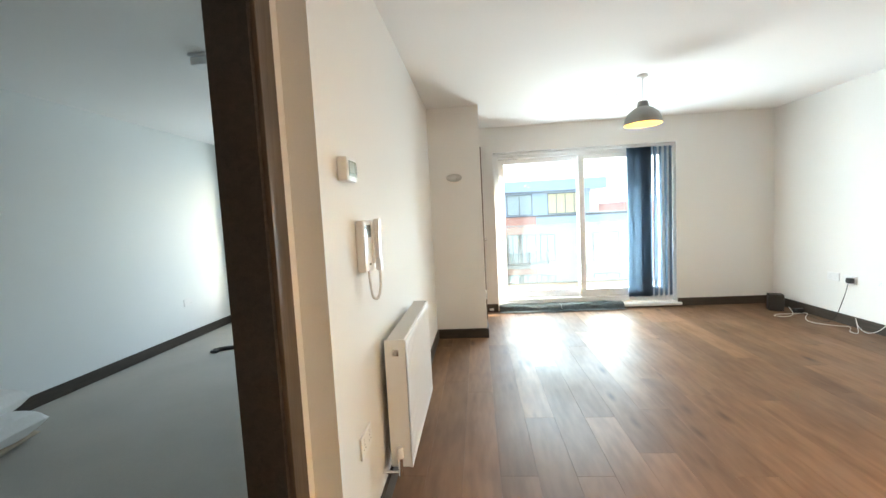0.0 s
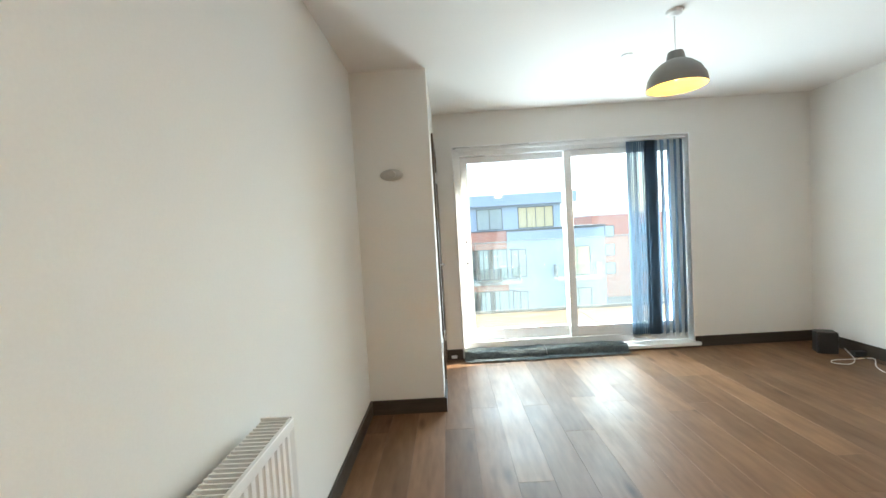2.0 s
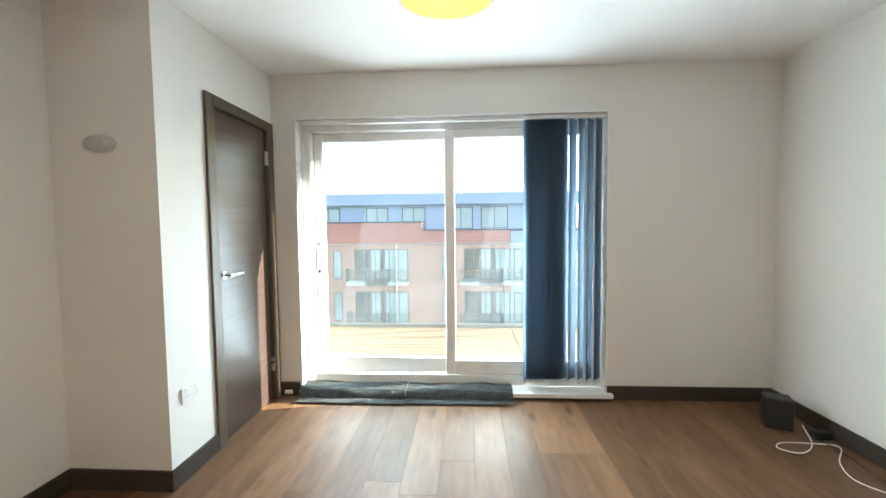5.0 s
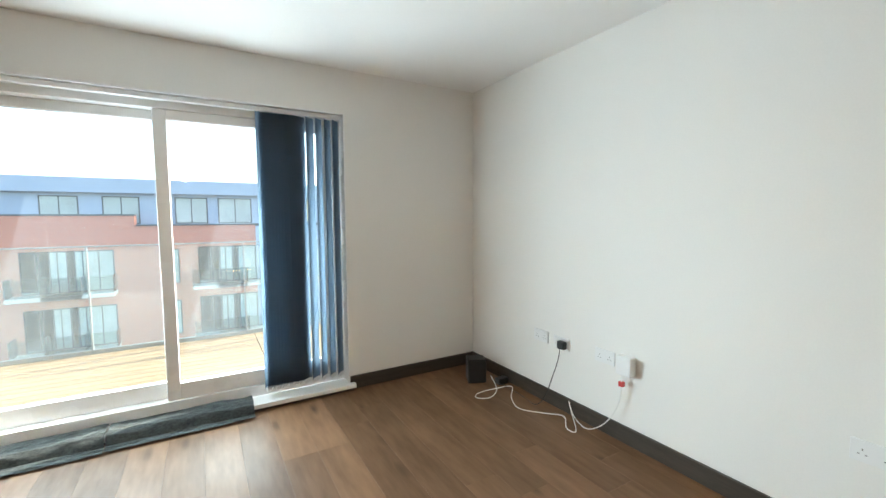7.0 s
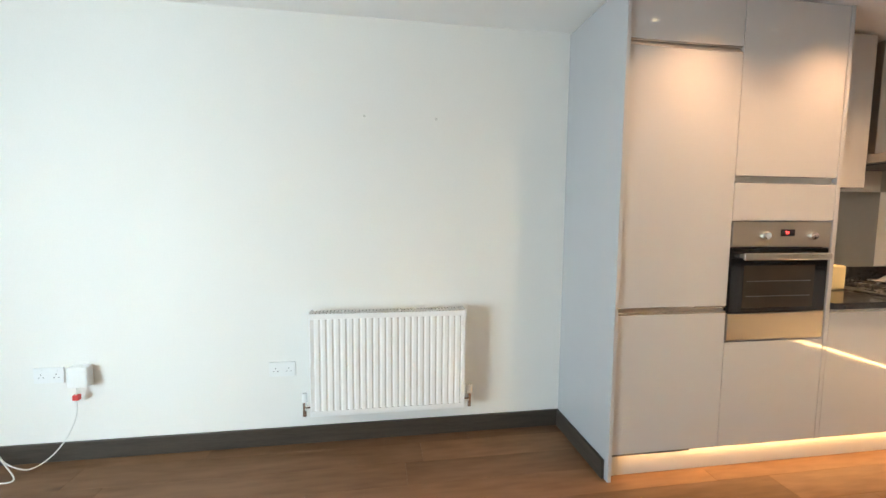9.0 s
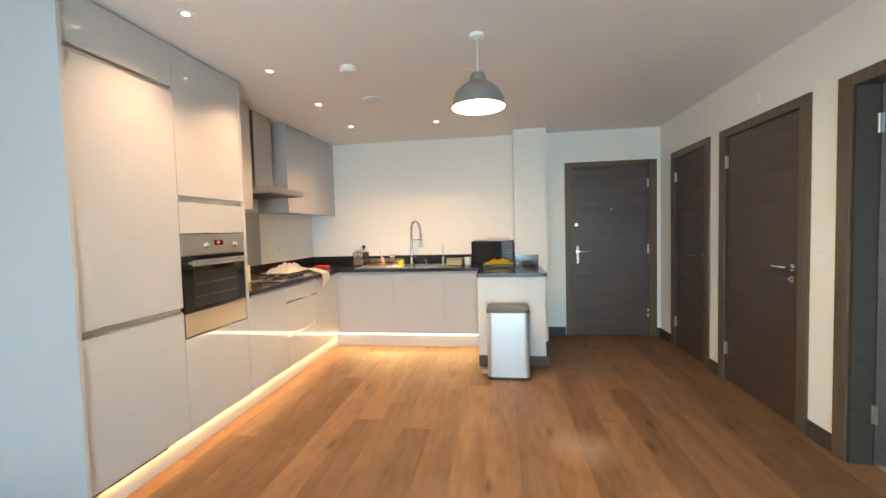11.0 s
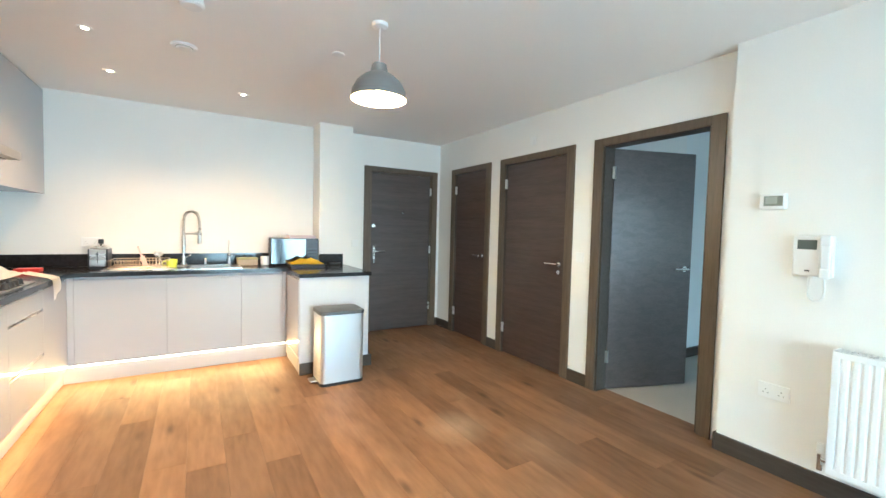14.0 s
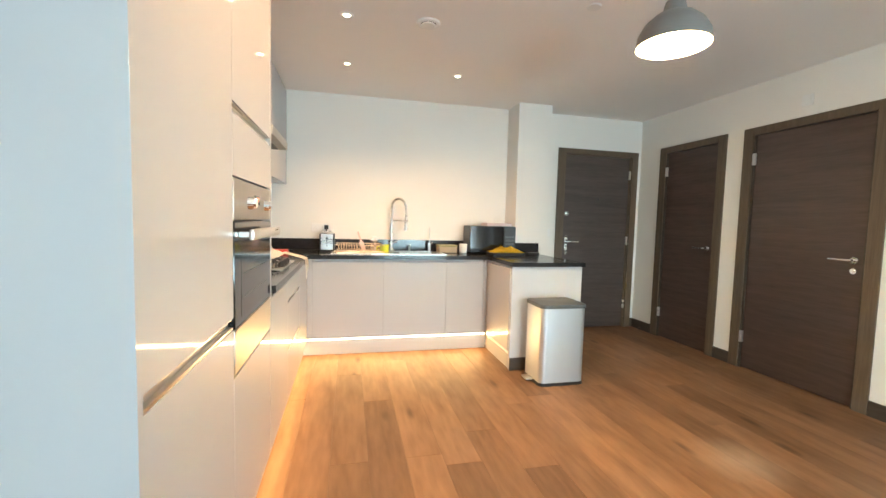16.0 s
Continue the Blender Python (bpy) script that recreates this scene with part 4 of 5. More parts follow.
part("side_cheek", boxes((3.432, 3.446, 0.09, 0.312, 0.92, 1.08), bevel=0.006), M_BLACK, ts)
part("side_cheek", boxes((3.584, 3.598, 0.09, 0.312, 0.92, 1.08), bevel=0.006), M_BLACK, ts)
part("lever", boxes((3.503, 3.527, 0.318, 0.34, 1.03, 1.045), bevel=0.003), M_BLACK, ts)
ts.scale.x = 0.82
part("lever_slot", boxes((3.512, 3.518, 0.3185, 0.3195, 0.96, 1.06)), M_BLACK, ts)


M_PIN = mat("socket_slot", (0.22, 0.21, 0.20), 0.6)


def socket(x, y, z, axis, side, w=0.146, label="white double wall socket", cat="socket", h=0.086, holes=True):
    """A plate on a wall. axis: the wall's normal, 'x' or 'y'."""
    s = thing("wall_socket", (x, y, z - h / 2), label, cat, "wall sockets")

    def b(u0, u1, z0, z1, d0, d1, bev=0.0):
        if axis == "x":
            return boxes((*sorted((x + side * d0, x + side * d1)), y + u0, y + u1, z0, z1), bevel=bev)
        return boxes((x + u0, x + u1, *sorted((y + side * d0, y + side * d1)), z0, z1), bevel=bev)
    part("plate", b(-w / 2, w / 2, z - h / 2, z + h / 2, 0, 0.009, 0.003), M_WHITE, s)
    if holes:
        for u in ((-w / 4, w / 4) if w > 0.1 else (0,)):
            part("rocker", b(u - 0.008, u + 0.008, z + 0.018, z + 0.034, 0.009, 0.012, 0.001), M_WHITE, s)
            for du, dz, hw, hh in ((0, 0.006, 0.002, 0.004), (-0.011, -0.012, 0.0035, 0.002), (0.011, -0.012, 0.0035, 0.002)):
                part("pin_hole", b(u + du - hw, u + du + hw, z + dz - hh, z + dz + hh, 0.009, 0.0095), M_PIN, s)
    return s


socket(3.61, 0, 1.13, "y", 1, label="white double socket above the worktop")
pl = thing("black_plug", (3.535, 0.01, 1.13), "black plug in the kitchen socket", "plug")
part("plug_body", rod(boxes((3.515, 3.555, 0.0125, 0.045, 1.115, 1.16), bevel=0.008), (3.535, 0.03, 1.12), (3.535, 0.045, 1.09), 0.007), M_BLACK, pl)
part("cord", tube(bmesh.new(), [(3.535, 0.045, 1.09), (3.54, 0.06, 1.02), (3.55, 0.07, 0.96), (3.55, 0.085, 0.93)], 0.003, seg=6), M_BLACK, pl)
socket(EAST, 0.80, 1.17, "x", -1, w=0.086, label="white switched spur beside the hob", holes=False)

# things on the worktop by the column
mw = thing("microwave", (1.87, 0.20, 0.906), "black and steel microwave on the worktop", "microwave")
mm = Matrix.Translation((1.865, 0.20, 0.906)) @ Matrix.Rotation(radians(-4), 4, "Z")


def mpart(name, bm, material, label=""):
    bmesh.ops.transform(bm, matrix=mm, verts=bm.verts)
    return part(name, bm, material, mw, label)


mpart("body", boxes((-0.24, 0.24, -0.175, 0.15, 0.012, 0.285), bevel=0.006), M_DARKGREY)
mpart("door", boxes((-0.11, 0.238, 0.151, 0.168, 0.018, 0.28), bevel=0.003), M_DARKGLASS, "mirror-black glass door")
mpart("control_panel", boxes((-0.238, -0.113, 0.151, 0.166, 0.018, 0.28), bevel=0.003), M_BLACK, "black control panel")
mpart("handle", boxes((-0.125, -0.108, 0.168, 0.188, 0.05, 0.25), bevel=0.005), M_BLACK)
for r in range(4):
    for c in range(3):
        mpart("button", boxes((-0.222 + c * 0.034, -0.196 + c * 0.034, 0.166, 0.169, 0.06 + r * 0.035, 0.08 + r * 0.035), bevel=0.001), M_DARKGREY)
for x, y in ((-0.2, -0.14), (0.2, -0.14), (-0.2, 0.12), (0.2, 0.12)):
    mpart("foot", rod(bmesh.new(), (x, y, 0.0), (x, y, 0.013), 0.014), M_BLACK)
tr = solid("tray", boxes((1.66, 1.93, 0.12, 0.33, 1.192, 1.20), (1.66, 1.93, 0.12, 0.126, 1.20, 1.222), (1.66, 1.93, 0.324, 0.33, 1.20, 1.222),
                         (1.66, 1.666, 0.126, 0.324, 1.20, 1.222), (1.924, 1.93, 0.126, 0.324, 1.20, 1.222)), M_MAUVE, "pale mauve plastic tray on the microwave", "tray", at=(1.8, 0.2, 1.192))
solid("wooden_spoon", rod(bmesh.new(), (1.87, 0.22, 1.202), (1.80, 0.24, 1.285), 0.006, 0.004, 10), M_FABRIC, "pale utensil standing in the tray", "utensil", at=(1.85, 0.22, 1.2))


def cloth(name, cx, cy, z, wx, wy, peak, material, label, seed, hang=0.0, turn=0.0):
    """A crumpled cloth: a grid heaped into folds."""
    bm = bmesh.new()
    nx, ny = 34, 26
    rnd = Vector((seed * 3.1, seed * 1.7, 0))
    grid = []
    for i in range(nx + 1):
        row = []
        for j in range(ny + 1):
            u, v = i / nx - 0.5, j / ny - 0.5
            e = max(0.0, 1 - (2 * abs(u)) ** 2.2) * max(0.0, 1 - (2 * abs(v)) ** 2.2)
            f = noise.noise(Vector((u * 5, v * 5, 0)) + rnd) + 0.5 * noise.noise(Vector((u * 12, v * 12, 3)) + rnd)
            hgt = max(0.004, peak * e * (0.55 + 0.6 * f) + 0.006)
            rim = 1 + 0.14 * noise.noise(Vector((u * 4, v * 4, 9)) + rnd)
            px, py = u * wx * rim, v * wy * rim
            c_, s_ = math.cos(turn), math.sin(turn)
            row.append(bm.verts.new((cx + px * c_ - py * s_, cy + px * s_ + py * c_, z + hgt)))
        grid.append(row)
    for i in range(nx):
        for j in range(ny):
            bm.faces.new((grid[i][j], grid[i + 1][j], grid[i + 1][j + 1], grid[i][j + 1]))
    bmesh.ops.solidify(bm, geom=list(bm.faces), thickness=0.003)
    return solid(name, bm, material, label, "cloth", at=(cx, cy, z))


cloth("yellow_cloth", 1.80, 0.53, 0.935, 0.32, 0.2, 0.07, M_YELLOW, "crumpled yellow cloth on a dark board", 2)
solid("chopping_board", boxes((1.64, 1.97, 0.42, 0.64, 0.906, 0.934), bevel=0.004), M_BLACK, "dark board under the yellow cloth", "board", at=(1.8, 0.53, 0.906))
bxo = thing("storage_box", (2.32, 0.22, 0.906), "beige open box with green lid edge", "box")
part("tub", boxes((2.235, 2.42, 0.14, 0.30, 0.906, 0.97), bevel=0.006), M_STONEWARE, bxo)
part("lid", boxes((2.23, 2.425, 0.135, 0.305, 0.97, 0.985), bevel=0.004), mat("olive_lid", (0.28, 0.27, 0.12), 0.5), bxo)
mg = solid("mug", lathe(bmesh.new(), (2.165, 0.27, 0.906), [(0, 0), (0.034, 0), (0.040, 0.01), (0.042, 0.095), (0.038, 0.095), (0.036, 0.012), (0, 0.01)], 28), M_WHITE, "plain white beaker beside the box", "mug", at=(2.165, 0.27, 0.906))

pouch = thing("dark_pouch", (1.47, 0.42, 0.906), "small dark pouch lying on the worktop", "pouch")
part("pouch_body", boxes((1.40, 1.53, 0.385, 0.46, 0.906, 0.928), bevel=0.010), M_BLACK, pouch)
part("pouch_flap", boxes((1.405, 1.525, 0.43, 0.464, 0.926, 0.933), bevel=0.003), M_DARKGREY, pouch)

# gas hob, with the white cloth on it
hb = thing("hob", (3.95, 1.46, 0.906), "steel gas hob with black burners", "hob")
part("hob_plate", boxes((3.70, 4.19, 1.17, 1.76, 0.9065, 0.914), bevel=0.003), M_STEEL, hb)
for k, (x, y) in enumerate(((3.84, 1.32), (3.84, 1.60), (4.06, 1.32), (4.06, 1.60))):
    bn = part("burner", lathe(bmesh.new(), (x, y, 0.914), [(0, 0.016), (0.032, 0.016), (0.034, 0.010), (0.046, 0.008), (0.05, 0.0), (0, 0.0)], 24), M_BLACK, hb, "black enamel burner")
    bm = bmesh.new()
    for a in range(4):
        c_, s_ = math.cos(a * math.pi / 2 + 0.78), math.sin(a * math.pi / 2 + 0.78)
        rod(bm, (x + 0.03 * c_, y + 0.03 * s_, 0.945), (x + 0.10 * c_, y + 0.10 * s_, 0.945), 0.005, seg=8)
        rod(bm, (x + 0.10 * c_, y + 0.10 * s_, 0.945), (x + 0.10 * c_, y + 0.10 * s_, 0.914), 0.005, seg=8)
    tube(bm, [(x + 0.1 * math.cos(q), y + 0.1 * math.sin(q), 0.943) for q in (k2 * math.pi / 8 for k2 in range(17))], 0.004, seg=6, n=2)
    part("pan_support", bm, M_BLACK, hb, "black iron pan support")
for k in range(4):
    y = 1.33 + 0.075 * k
    part("knob", rod(bmesh.new(), (3.735, y, 0.914), (3.735, y, 0.947), 0.023, 0.016, 20), M_BLACK, hb, "black control knob")
cloth("tea_towel", 3.93, 1.25, 0.948, 0.30, 0.50, 0.105, M_FABRIC, "crumpled white cloth over the hob", 5)
bm = bmesh.new()
grid = []
for i in range(13):
    row = []
    for j in range(15):
        u, v = i / 12, j / 14
        y = 0.92 + 0.17 * u + 0.01 * math.sin(7 * v)
        sag = noise.noise(Vector((u * 3, v * 2, 4)))
        if v < 0.55:
            p = (3.80 - 0.28 * v * 1.0, y, 0.918 + 0.04 * (1 - v / 0.55) + 0.008 * sag)
        else:
            p = (3.638 - 0.012 * math.sin(3 * (v - 0.5)) + 0.006 * sag, y + 0.03 * sag, 0.915 - 0.28 * (v - 0.55) * (0.7 + 0.5 * u))
        row.append(bm.verts.new(p))
    grid.append(row)
for i in range(12):
    for j in range(14):
        bm.faces.new((grid[i][j], grid[i + 1][j], grid[i + 1][j + 1], grid[i][j + 1]))
bmesh.ops.solidify(bm, geom=list(bm.faces), thickness=0.003)
solid("dish_towel", bm, M_FABRIC, "white dish towel hanging over worktop edge", "cloth", at=(3.72, 1.0, 0.9))
solid("red_box", boxes((3.84, 3.99, 0.40, 0.52, 0.906, 0.94), bevel=0.008), M_RED, "small red plastic box on the corner worktop", "box", at=(3.91, 0.46, 0.906))
solid("yellow_packet", boxes((3.985, 4.07, 1.775, 1.90, 0.906, 1.064), bevel=0.012), mat("pale_yellow_card", (0.70, 0.60, 0.34), 0.7), "pale yellow packet beside the oven unit", "packet", at=(4.03, 1.84, 0.906))

# wall units and hood
for y0, y1 in ((0.004, 1.195), (1.795, 2.297)):
    wu = thing("wall_unit", (4.08, (y0 + y1) / 2, 1.555), "gloss pale grey wall cupboard to the ceiling", "cabinet", "kitchen wall units")
    part("body", boxes((3.942, EAST - 0.002, y0, y1, 1.555, 2.455)), M_GLOSS, wu)
    part("door", boxes((3.918, 3.94, y0 + 0.0015, y1 - 0.0015, 1.552, 2.452), bevel=0.0015), M_GLOSS, wu)
hd = thing("cooker_hood", (4.0, 1.495, 1.70), "brushed steel chimney cooker hood", "cooker hood")
part("canopy", boxes((3.745, EAST - 0.002, 1.2, 1.79, 1.700, 1.755), bevel=0.004), M_HOOD, hd)
part("chimney", boxes((3.985, EAST - 0.002, 1.345, 1.645, 1.756, 2.465), bevel=0.003), M_HOOD, hd)
part("filter", boxes((3.80, 4.2, 1.25, 1.49, 1.694, 1.6995), (3.80, 4.2, 1.50, 1.74, 1.694, 1.6995)), M_DARKGREY, hd, "dark mesh filters")
solid("splashback", boxes((EAST - 0.008, EAST - 0.002, 1.20, 2.296, 1.021, 1.552)), M_SPLASH, "grey satin splashback behind the hob", "splashback", at=(EAST, 1.7, 1.02))

# pedal bin
bn = thing("pedal_bin", (1.755, 1.42, 0), "brushed steel pedal bin with grey lid", "bin")
bm = bmesh.new()
box(bm, 1.535, 1.905, 1.27, 1.565, 0.02, 0.592)
bmesh.ops.bevel(bm, geom=[e for e in bm.edges if abs(e.verts[0].co.z - e.verts[1].co.z) > 0.1], offset=0.045, segments=6, affect="EDGES", profile=0.5)
part("body", bm, mat("bin_steel", (0.60, 0.62, 0.64), 0.46, 0.85, vary=0.03, scale=60, stretch=(14, 14, 1), rough_vary=0.06), bn)
for nm, z0, z1, grow, ml in (("lid", 0.594, 0.624, 0.006, M_DARKGREY), ("base_ring", 0.0, 0.024, 0.004, M_BLACK)):
    bm = bmesh.new()
    box(bm, 1.535 - grow, 1.905 + grow, 1.27 - grow, 1.565 + grow, z0, z1)
    bmesh.ops.bevel(bm, geom=[e for e in bm.edges if abs(e.verts[0].co.z - e.verts[1].co.z) > 0.01], offset=0.048, segments=6, affect="EDGES", profile=0.5)
    if nm == "lid":
        bmesh.ops.bevel(bm, geom=[e for e in bm.edges if min(e.verts[0].co.z, e.verts[1].co.z) > 0.617], offset=0.012, segments=3, affect="EDGES", profile=0.5)
    part(nm, bm, ml, bn)
part("pedal", boxes((1.908, 1.965, 1.36, 1.46, 0.012, 0.028), bevel=0.006), M_STEEL, bn, "steel foot pedal")


# ---- living room ----
def radiator(name, x, side, y0, y1, z0, z1, valve_ys):
    """A double panel radiator on a wall at x, standing out to its side."""
    r = thing(name, (x + side * 0.09, (y0 + y1) / 2, z0), "white ribbed steel panel radiator on the wall", "radiator", "radiators")
    back, front = x + side * 0.035, x + side * 0.135

    def bx(d0, d1, ya, yb, za, zb, bev=0.0):
        return boxes((*sorted((d0, d1)), ya, yb, za, zb), bevel=bev)
    bm = bmesh.new()
    pitch = 0.0365
    n = int((y1 - y0 - 0.03) / pitch)
    start = (y0 + y1) / 2 - n * pitch / 2
    prof = []
    for k in range(n):
        b = start + k * pitch
        prof += [(b + 0.001, 0.0055), (b + 0.005, 0.004), (b + 0.009, 0.0006), (b + 0.018, 0.0), (b + 0.027, 0.0006), (b + 0.031, 0.004), (b + 0.035, 0.0055)]
    prof = [(y0, 0.0), (start - 0.003, 0.0), *prof, (y1 - 0.004, 0.0), (y1, 0.004)]
    lo = [bm.verts.new((front - side * d, y, z0 + 0.035)) for y, d in prof]
    hi = [bm.verts.new((front - side * d, y, z1 - 0.035)) for y, d in prof]
    for k in range(len(prof) - 1):
        bm.faces.new((lo[k], lo[k + 1], hi[k + 1], hi[k]))
    box(bm, *sorted((front, front - side * 0.014)), y0, y1, z1 - 0.036, z1 - 0.004, bevel=0.003)
    box(bm, *sorted((front, front - side * 0.014)), y0, y1, z0 + 0.004, z0 + 0.036, bevel=0.003)
    box(bm, *sorted((front - side * 0.012, front - side * 0.02)), y0 + 0.002, y1 - 0.002, z0 + 0.03, z1 - 0.03)
    part("front_panel", bm, M_RAD, r)
    part("back_panel", bx(back, back + side * 0.014, y0 + 0.01, y1 - 0.01, z0 + 0.01, z1 - 0.01, 0.003), M_RAD, r)
    for ya, yb in ((y0, y0 + 0.004), (y1 - 0.004, y1)):
        part("side_cover", bx(back, front - side * 0.004, ya - 0.002, yb + 0.002, z0 + 0.01, z1, 0.001), M_RAD, r)
    # inside is white; dark grey here paints the shade between the grille bars
    part("grille_shade", bx(back + side * 0.002, front - side * 0.006, y0 + 0.004, y1 - 0.004, z1 - 0.03, z1 - 0.022), M_DARKGREY, r, "dark grey slab for the shade below the grille")
    bm = bmesh.new()
    for k in range(int((y1 - y0) / 0.02)):
        yy = y0 + 0.012 + 0.02 * k
        box(bm, *sorted((back + side * 0.006, front - side * 0.01)), yy, yy + 0.005, z1 - 0.012, z1 - 0.003)
    part("top_grille", bm, M_RAD, r, "slotted white top grille")
    for vy in valve_ys:
        s = 1 if vy > (y0 + y1) / 2 else -1
        xm = (back + front) / 2
        v = part("valve", rod(rod(bmesh.new(), (xm, vy, z0 - 0.01), (xm, vy, z0 + 0.075), 0.012), (xm, vy, z0 + 0.045), (xm, vy - s * 0.04, z0 + 0.045), 0.011), M_CHROME, r, "chrome radiator valve")
        part("valve_cap", rod(bmesh.new(), (xm, vy, z0 + 0.075), (xm, vy, z0 + 0.125), 0.016, 0.014, 20), M_WHITE, v, "white valve cap")
        part("pipe", rod(bmesh.new(), (xm, vy, z0 + 0.004), (x, vy, z0 + 0.004), 0.0075), M_CHROME, r, "short chrome pipe into the wall")
    cy_ = y0 - 0.004
    part("end_plug", boxes((*sorted((back + side * 0.035, back + side * 0.065)), cy_ - 0.006, cy_ + 0.002, z1 - 0.075, z1 - 0.045), bevel=0.004), M_STEEL, r, "steel end plug")
    return r


radiator("radiator_small", EAST, -1, 4.24, 5.125, 0.215, 0.815, (4.20, 5.165))
radiator("radiator_long", 0.0, 1, 4.20, 5.06, 0.17, 0.785, (4.165, 5.095))

socket(EAST, 7.06, 0.48, "x", -1, label="white aerial and data outlet plate")
socket(EAST, 6.86, 0.475, "x", -1, label="white double socket with a black plug", w=0.146)
socket(EAST, 6.50, 0.485, "x", -1, label="white double socket with a white adapter")
socket(EAST, 5.30, 0.46, "x", -1, label="white double socket beside the radiator")
socket(COLX, 6.935, 0.445, "x", 1, label="white double socket beside the cupboard door")
socket(0.0, 3.93, 0.46, "x", 1, label="white double socket below the intercom")
socket(WD, 2.46, 1.11, "x", 1, w=0.086, label="white light switch between the doors", cat="switch", holes=False)
vp = thing("cover_plate", (WD, 1.83, 2.18), "small square white cover plate above doors", "cover plate")
part("plate", boxes((WD + 0.001, WD + 0.012, 1.79, 1.87, 2.18, 2.265), bevel=0.004), M_WHITE, vp)
part("cap", boxes((WD + 0.012, WD + 0.018, 1.805, 1.855, 2.195, 2.25), bevel=0.003), M_WHITE, vp)
socket(1.10, 0.0, 1.13, "y", 1, w=0.086, label="white light switch beside the front door", cat="switch", holes=False)
socket(-3.05, 7.02, 0.46, "x", 1, label="white bedroom wall socket")

bp_ = thing("black_plug", (EAST - 0.03, 6.83, 0.45), "black plug in the wall socket", "plug")
part("plug_body", boxes((EAST - 0.055, EAST - 0.0125, 6.80, 6.86, 0.445, 0.50), bevel=0.009), M_BLACK, bp_)
part("cord", tube(bmesh.new(), [(EAST - 0.05, 6.83, 0.45), (EAST - 0.06, 6.84, 0.36), (EAST - 0.05, 6.90, 0.22), (EAST - 0.06, 6.95, 0.08), (EAST - 0.12, 6.99, 0.006), (EAST - 0.10, 7.2, 0.006), (EAST - 0.16, 7.42, 0.04)], 0.003, seg=6), M_BLACK, bp_)
ad = thing("white_adapter", (EAST - 0.04, 6.34, 0.43), "white plug-in adapter with red switch", "adapter")
part("case", boxes((EAST - 0.06, EAST - 0.0005, 6.285, 6.385, 0.425, 0.54), bevel=0.010), M_WHITE, ad)
part("red_tag", boxes((EAST - 0.055, EAST - 0.03, 6.335, 6.365, 0.355, 0.385), bevel=0.003), M_RED, ad, "small red connector")
part("lead", tube(bmesh.new(), [(EAST - 0.045, 6.35, 0.43), (EAST - 0.045, 6.35, 0.39), (EAST - 0.045, 6.36, 0.26), (EAST - 0.05, 6.42, 0.13), (EAST - 0.06, 6.5, 0.04), (EAST - 0.08, 6.58, 0.006),
                               (EAST - 0.05, 6.70, 0.03), (EAST - 0.03, 6.76, 0.10), (EAST - 0.05, 6.72, 0.05), (EAST - 0.16, 6.58, 0.006), (EAST - 0.18, 6.64, 0.006), (EAST - 0.10, 6.74, 0.02),
                               (EAST - 0.16, 6.86, 0.006), (EAST - 0.26, 7.0, 0.006), (EAST - 0.20, 7.16, 0.006),
                               (EAST - 0.10, 7.28, 0.03), (EAST - 0.20, 7.36, 0.006), (EAST - 0.36, 7.36, 0.006), (EAST - 0.42, 7.30, 0.006),
                               (EAST - 0.33, 7.25, 0.006), (EAST - 0.20, 7.34, 0.01), (EAST - 0.15, 7.48, 0.06)], 0.0035, seg=6, n=6), M_CABLE, ad, "long looped white cable on the floor")
rt = thing("router", (EAST - 0.22, 7.57, 0), "small black router box on the floor", "router")
rm = Matrix.Translation((4.02, 7.58, 0)) @ Matrix.Rotation(radians(-24), 4, "Z")
for nm, bm, ml, lb in (("case", boxes((-0.075, 0.075, -0.065, 0.065, 0.004, 0.198), bevel=0.008), M_BLACK, ""),
                       ("front_ridge", boxes((-0.066, 0.066, -0.069, -0.064, 0.014, 0.188), bevel=0.002), M_BLACK, ""),
                       ("foot", boxes((-0.05, 0.05, -0.05, 0.05, 0.0, 0.004)), M_BLACK, ""),
                       ("port", boxes((0.0752, 0.078, -0.03, 0.02, 0.04, 0.07)), M_BLACK, "")):
    bmesh.ops.transform(bm, matrix=rm, verts=bm.verts)
    part(nm, bm, ml, rt, lb)
ps = solid("power_brick", boxes((EAST - 0.13, EAST - 0.03, 7.40, 7.46, 0.0, 0.05), bevel=0.008), M_BLACK, "black power brick by the router", "power supply", at=(EAST - 0.08, 7.43, 0))
for y in (4.82, 4.405):
    solid("wall_plug", rod(rod(bmesh.new(), (EAST - 0.001, y, 1.925), (EAST - 0.012, y, 1.925), 0.008, 0.007, 16), (EAST - 0.012, y, 1.925), (EAST - 0.02, y, 1.925), 0.003), M_STEEL,
          "grey screw plug in the plaster wall", "wall plug", "wall plugs", at=(EAST, y, 1.925))

# intercom and thermostat
ic = thing("intercom", (0.02, 4.07, 1.12), "white video intercom handset with small screen", "intercom")
part("base", boxes((0.001, 0.036, 3.985, 4.15, 1.125, 1.335), bevel=0.008), M_WHITE, ic)
part("screen", boxes((0.036, 0.0375, 4.005, 4.085, 1.265, 1.315)), M_SCREEN, ic, "small dark grey screen")
part("cradle", boxes((0.030, 0.046, 4.095, 4.15, 1.15, 1.325), bevel=0.006), M_WHITE, ic)
hs = part("handset", boxes((0.046, 0.064, 4.106, 4.146, 1.12, 1.338), bevel=0.008), M_WHITE, ic)
part("earpiece", boxes((0.044, 0.068, 4.104, 4.148, 1.285, 1.34), bevel=0.007), M_WHITE, hs)
part("mouthpiece", boxes((0.044, 0.068, 4.104, 4.148, 1.118, 1.17), bevel=0.007), M_WHITE, hs)
